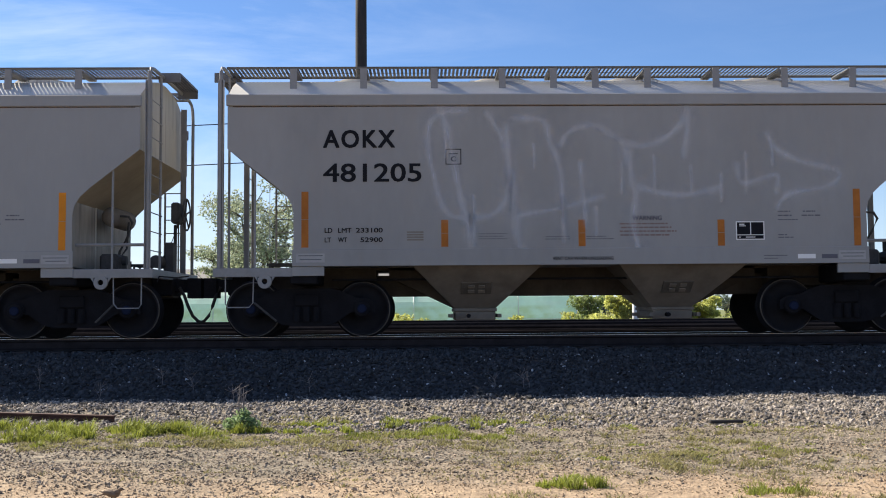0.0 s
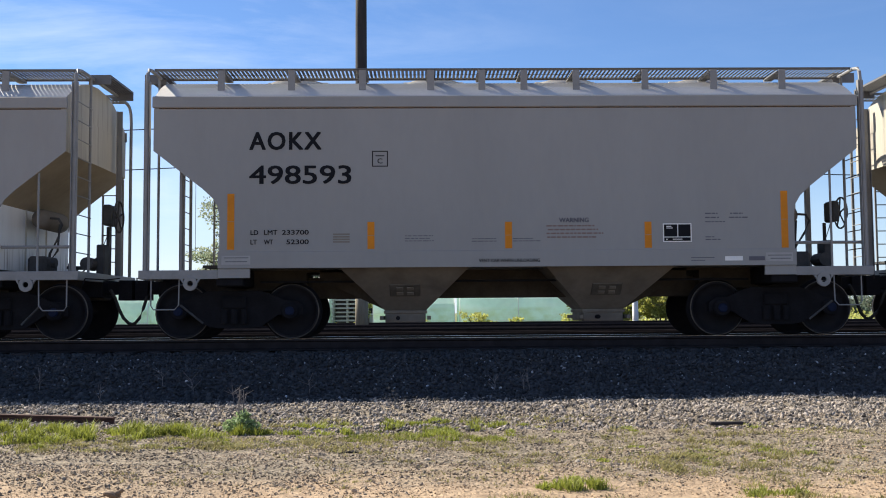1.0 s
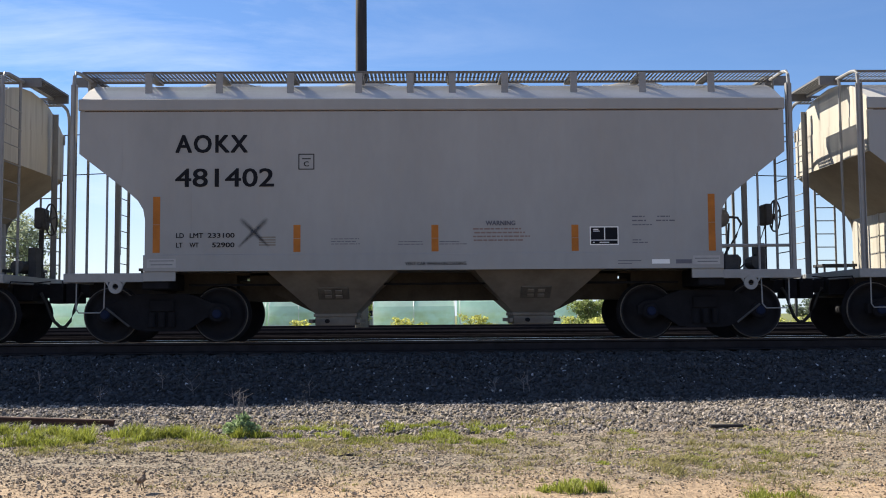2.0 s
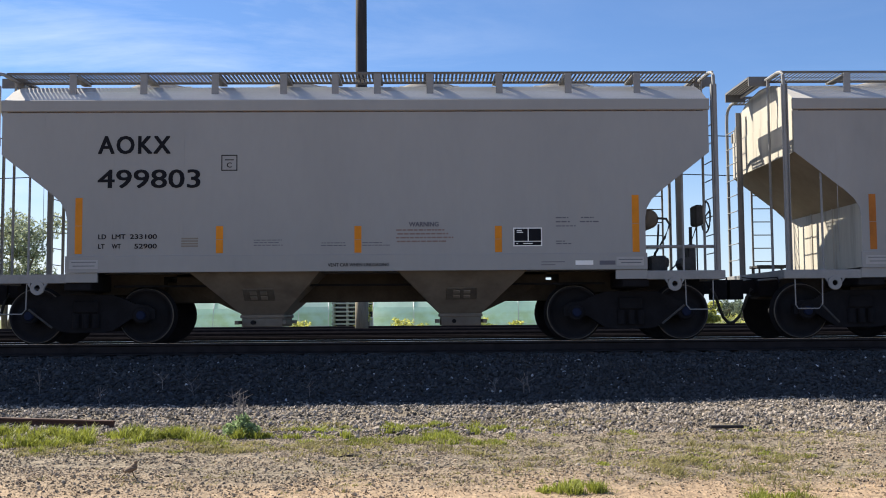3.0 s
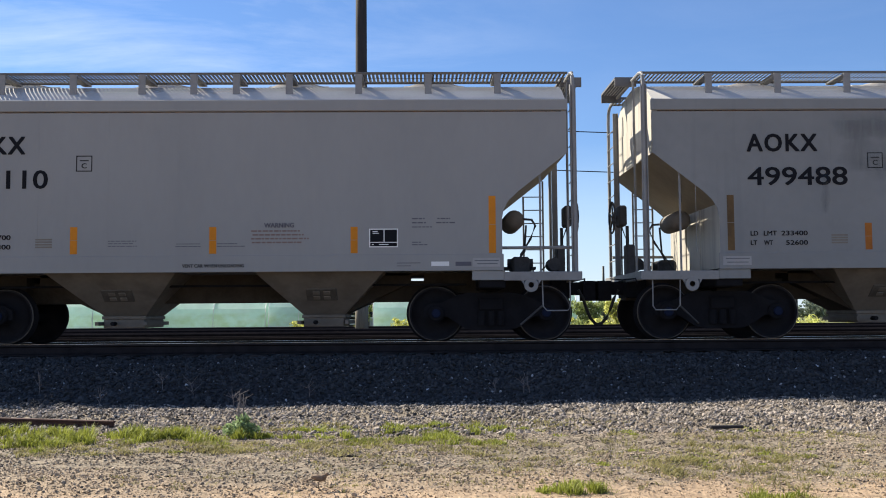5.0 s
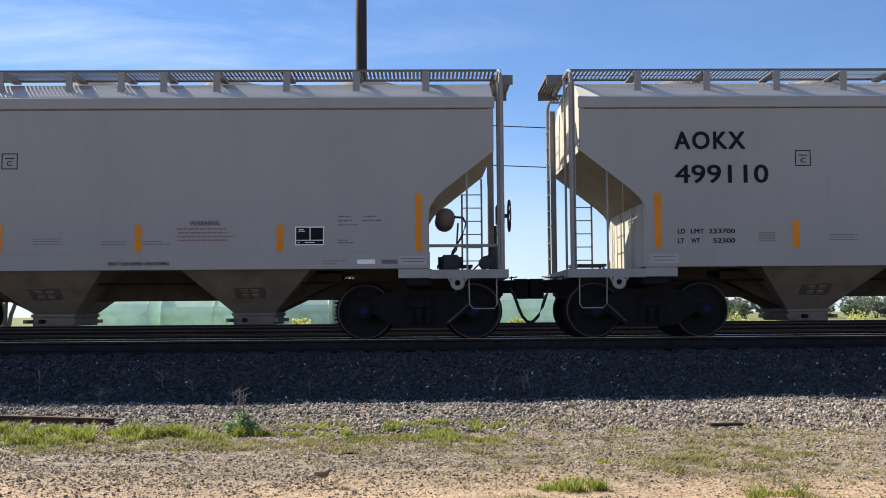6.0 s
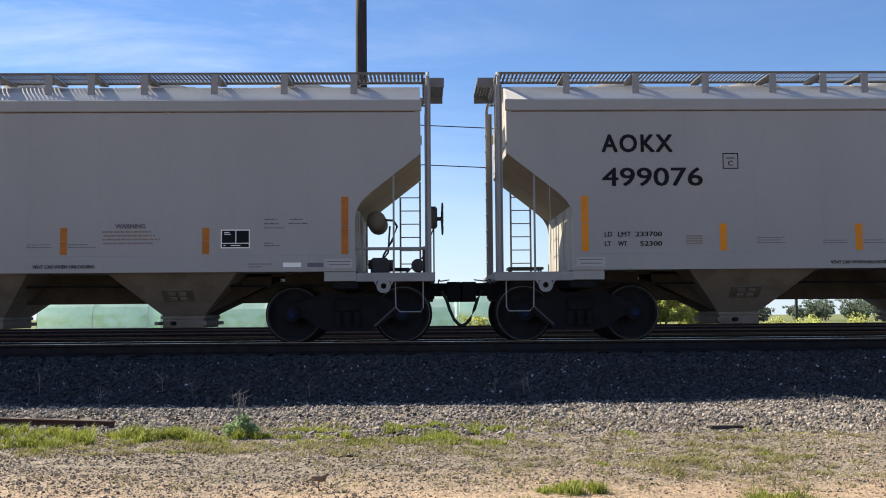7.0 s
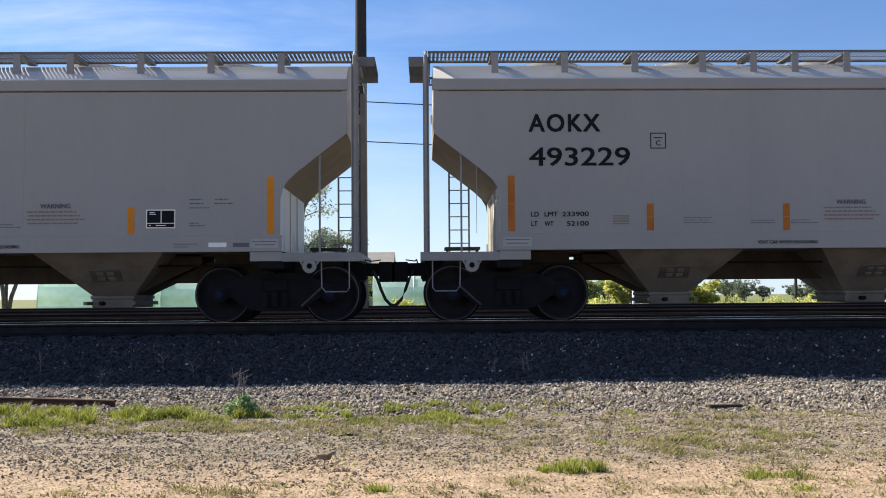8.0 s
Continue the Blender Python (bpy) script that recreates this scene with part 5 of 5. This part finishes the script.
# ---------- foreground plants and bits ----------
def blades(name, patches, mat_, label, seed, each, spread, droop):
    """Grass blades in patches of (x, y, rx, ry, count, height)."""
    rng = np.random.default_rng(seed)
    vs, fs = [], []
    for x, y, rx, ry, count, h in patches:
        clumps = []
        while len(clumps) < max(2, count // each):
            a, r = rng.uniform(0, 2 * math.pi), math.sqrt(rng.random())
            cx, cy = x + rx * r * math.cos(a), y + ry * r * math.sin(a)
            if noise.noise((cx * 2.6, cy * 3.5, seed)) + 0.6 * noise.noise((cx * 8, cy * 9, seed)) > (0.20 if each > 50 else 0.05) or rng.random() < 0.10:
                clumps.append((cx, cy, rng.uniform(*spread), rng.uniform(0.4, 1.3)))
        for _ in range(count):
            cx, cy, cr, ch = clumps[rng.integers(len(clumps))]
            nx, ny = rng.normal(), rng.normal()
            px, py = cx + nx * cr, cy + ny * cr * 0.8
            z = rough_height(px, py) - 0.005
            t, hh, b_ = rng.uniform(0, 2 * math.pi), h * rng.uniform(0.45, 1.15) * ch * math.exp(-0.14 * (nx * nx + ny * ny)), rng.uniform(*droop)
            w = rng.uniform(0.0025, 0.006)
            dx, dy, lx, ly = math.cos(t) * w, math.sin(t) * w, nx * 0.25 * hh - math.sin(t) * hh * b_, ny * 0.25 * hh + math.cos(t) * hh * b_
            i = len(vs)
            vs += [(px - dx, py - dy, z), (px + dx, py + dy, z), (px + dx * 0.7 + lx * 0.4, py + dy * 0.7 + ly * 0.4, z + hh * 0.65),
                   (px - dx * 0.7 + lx * 0.4, py - dy * 0.7 + ly * 0.4, z + hh * 0.65), (px + lx, py + ly, z + hh)]
            fs += [(i, i + 1, i + 2, i + 3), (i + 3, i + 2, i + 4)]
    me = bpy.data.meshes.new(name)
    me.from_pydata(vs, [], fs)
    me.materials.append(mat_)
    tagged(new(name, me), label, "grass", kind="stuff")


blades("green_grass", [(-4, -7.6, 0.63, 0.62, 2625, 0.116), (-3.35, -7.75, 0.58, 0.62, 2625, 0.116), (-2.75, -7.6, 0.47, 0.47, 1625, 0.110),
                       (-2.35, -7.45, 0.48, 0.53, 2250, 0.124), (-1.85, -7.5, 0.37, 0.38, 750, 0.110), (-1.15, -7.1, 0.50, 0.50, 1874, 0.059),
                       (-0.25, -7.55, 0.55, 0.55, 2874, 0.059), (0.15, -6.9, 0.65, 0.50, 3250, 0.063), (0.5, -7.75, 0.55, 0.45, 2340, 0.054),
                       (0.93, -10.45, 0.15, 0.12, 420, 0.085), (1.17, -10.38, 0.09, 0.08, 260, 0.08), (1.02, -10.2, 0.2, 0.1, 200, 0.045), (1.9, -9.1, 0.60, 0.60, 1147, 0.034),
                       (-4.9, -7.4, 0.63, 0.50, 1625, 0.110), (2.3, -11, 0.40, 0.25, 280, 0.043), (-0.3, -10.95, 0.08, 0.08, 160, 0.05), (2.25, -10.75, 0.2, 0.12, 500, 0.05), (-2.2, -8.15, 0.9, 0.3, 700, 0.04), (-0.9, -7.9, 0.7, 0.35, 700, 0.045),
                       (2.9, -8.8, 0.90, 0.60, 1012, 0.038), (1.5, -7.2, 0.70, 0.50, 607, 0.043), (-3, -8.3, 1.40, 0.40, 812, 0.034), (3.3, -7.2, 0.90, 0.50, 607, 0.043)],
       grass_green, "fresh green grass tufts in the gravel", 21, 75, (0.02, 0.06), (0.1, 0.9))
blades("dry_grass", [(-2.9, -8.2, 2.0, 0.5, 6500, 0.045), (-0.5, -8.2, 1.6, 0.7, 5200, 0.045), (1.6, -8.9, 1.4, 1.0, 4200, 0.045),
                     (2.6, -9.6, 0.9, 0.9, 3200, 0.045), (1.2, -6.5, 1.0, 0.5, 1300, 0.05), (0.0, -9.6, 3.0, 0.8, 3200, 0.03), (0.2, -11.2, 3.0, 0.5, 4200, 0.045),
                     (3.0, -7.8, 1.4, 0.8, 2200, 0.05), (-1.4, -6.6, 0.9, 0.4, 900, 0.06), (-2.6, -6.7, 0.6, 0.3, 500, 0.06)],
       grass_dry, "thin yellow dry grass over gravel and dirt", 22, 16, (0.015, 0.06), (0.7, 1.8))

rng_w = np.random.default_rng(31)
weed = thing("weed", "bushy green weed with a dry grey flower spike", "weed", "", pose(-1.80, -7.25, rough_height(-1.80, -7.25)))
v, f = leaf_cloud(rng_w, [(np.array((0.0, 0.0, 0.08)), 0.12), (np.array((0.11, 0.0, 0.06)), 0.09), (np.array((-0.10, 0.02, 0.06)), 0.09), (np.array((0.02, 0, 0.17)), 0.07)], 900, 0.024)
leaves_ob = new("leaves", cloud_mesh("leaves", v, f, weed_green))
leaves_ob.parent = weed
bm = bmesh.new()
for k in range(9):
    a = 2.4 * k
    tube(bm, [(0, 0, 0.02), (0.03 * math.cos(a), 0.03 * math.sin(a), 0.16), (0.022 * math.cos(a), 0.03 * math.sin(a), 0.36 + 0.06 * math.sin(3 * a))], 0.004, 5, [0.005, 0.004, 0.003])
part("stem", bm, stem_grey, weed)


def dry_stalk(x, y, h, seed):
    r = random.Random(seed)
    s = thing("dry_stalk", "thin dry branching stalk rising from the gravel", "weed", "dry stalks", pose(x, y, rough_height(x, y) - 0.02))
    bm = bmesh.new()
    top = Vector((r.uniform(-0.06, 0.06), 0, h))
    tube(bm, [(0, 0, 0), top * 0.5 + Vector((0.015, 0, 0)), top], 0.004, 5, [0.006, 0.0045, 0.0025])
    for k in range(7):
        q = r.uniform(0.3, 0.95)
        b0 = top * q
        tube(bm, [b0, b0 + Vector((r.uniform(-0.12, 0.12), r.uniform(-0.05, 0.05), r.uniform(0.04, 0.14)))], 0.003, 4, [0.003, 0.0018])
    part("stalk", bm, stem_grey, s)


for i, (x, y, h) in enumerate([(-3.6, -3.3, 0.28), (-5.25, -3.4, 0.32), (-2.40, -4.3, 0.24), (-2.46, -4.2, 0.22), (-1.55, -3.6, 0.20), (1.35, -3.6, 0.26), (1.45, -3.5, 0.22),
                                (-3.15, -3.4, 0.22), (-4.25, -4.0, 0.20), (0.95, -3.5, 0.18), (-2.33, -4.25, 0.2)]):
    dry_stalk(x, y, h, 60 + i)

bar = thing("steel_bar", "long rusty discarded rail lying on the gravel", "rail", "", pose(-5.5, -5.80, -0.715, 0, 1.0, -10.0))
part("bar", prism(bmesh.new(), [(a * 0.9, b_ * 0.5 + 0.055) for a, b_ in RAIL], -2.2, 2.16, "x"), rust, bar)
stick = thing("stick", "dark weathered piece of wood on the gravel", "wood", "", pose(3.05, -7.10, -0.722, 0, 0, 3))
part("wood", box(bmesh.new(), -0.17, 0.17, -0.03, 0.03, -0.016, 0.014, 0.006), tie_wood, stick)
stick = thing("stick", "short dark twig lying on the dirt", "wood", "", pose(-0.62, -8.85, -0.745, 0, 0, 5))
bm = bmesh.new()
tube(bm, [(-0.09, 0, 0), (0, 0.01, 0.008), (0.09, 0, 0)], 0.012, 6, [0.007, 0.012, 0.006])
part("wood", bm, tie_wood, stick)


# ---------- bird ----------
def ball(bm, centre, radii, turn=0.0):
    m = Matrix.Translation(centre) @ Matrix.Rotation(turn, 4, "Y") @ Matrix.Diagonal((*radii, 1))
    bmesh.ops.create_icosphere(bm, subdivisions=2, radius=1.0, matrix=m)


bird = thing("bird", "small brown ground bird with a long tail", "bird")

bm = bmesh.new()
ball(bm, (0, 0, 0.070), (0.080, 0.036, 0.036), 0.22)
ball(bm, (0.045, 0, 0.082), (0.040, 0.030, 0.030))
part("body", bm, feather, bird, "", True)
bm = bmesh.new()
ball(bm, (0.082, 0, 0.108), (0.025, 0.021, 0.021))
part("head", bm, feather, bird, "", True)
bm = bmesh.new()
tube(bm, [(0.102, 0, 0.108), (0.126, 0, 0.104)], 0.006, 6, [0.007, 0.001])
part("beak", bm, beak_dark, bird)
bm = bmesh.new()
prism(bm, [(-0.055, 0.062), (-0.175, 0.030), (-0.180, 0.036), (-0.06, 0.076)], -0.014, 0.014)
part("tail", bm, feather, bird)
for s in (-1, 1):
    bm = bmesh.new()
    ball(bm, (-0.015, s * 0.032, 0.073), (0.075, 0.010, 0.024), 0.25)
    part("wing", bm, feather, bird, "", True)
    bm = bmesh.new()
    tube(bm, [(0.005, s * 0.014, 0.108), (-0.006, s * 0.015, 0.052), (0.006, s * 0.015, 0.0)], 0.004, 5)
    tube(bm, [(-0.008, s * 0.015, 0.003), (0.028, s * 0.018, 0.003)], 0.003, 5)
    part("leg", bm, beak_dark, bird)
for limb in bird.children:
    if not limb.name.startswith("leg"):
        limb.data.transform(Matrix.Translation((0, 0, 0.063)))
    limb.data.transform(Matrix.Scale(0.64, 4))


# ---------- what moves ----------
def motions():
    steps = range(0, int(8.0 * FPS) + 1)
    for k, car in enumerate(cars):
        x0 = START + PITCH * (1 - k)
        walk(car, [(t * 0.5, pose(x0 + SPEED * t * 0.5 + VIEW_SHIFT.get(t * 0.5, 0.0), 0, 0)) for t in range(17)])
        for i, ws in enumerate(c for c in car.children if c.name.startswith("wheelset")):
            home = ws.matrix_basis.translation.copy()
            walk(ws, [(f / FPS, pose(home.x, 0, R_WHEEL, 0, math.degrees(SPEED * f / FPS / R_WHEEL) + 40 * i + 25 * k, 0)) for f in steps])
    path = [(0.0, -1.911, -10.975, 0, 0), (1.0, -1.911, -10.956, 0, 0), (1.3, -1.861, -10.646, 50, -10), (1.5, -1.832, -10.587, 80, -20),
            (1.7, -1.851, -10.468, 85, -20), (2.3, -1.99, -10.08, 70, -18), (2.8, -2.071, -9.847, 45, -25), (3.0, -2.081, -9.847, 30, -28),
            (3.3, -2.05, -9.898, 10, -5), (3.5, -1.909, -9.948, 0, 0), (4.0, -1.414, -9.979, 0, 4), (4.5, -0.869, -10.261, -8, 0),
            (4.7, -0.747, -10.261, 0, 0), (5.8, -0.707, -10.181, 5, 0), (6.5, -0.727, -10.261, 0, 0), (8.0, -0.687, -10.261, 0, 0)]
    walk(bird, [(t, pose(x, y, rough_height(x, y) + 0.006, 0, lean, turn)) for t, x, y, turn, lean in path])


motions()
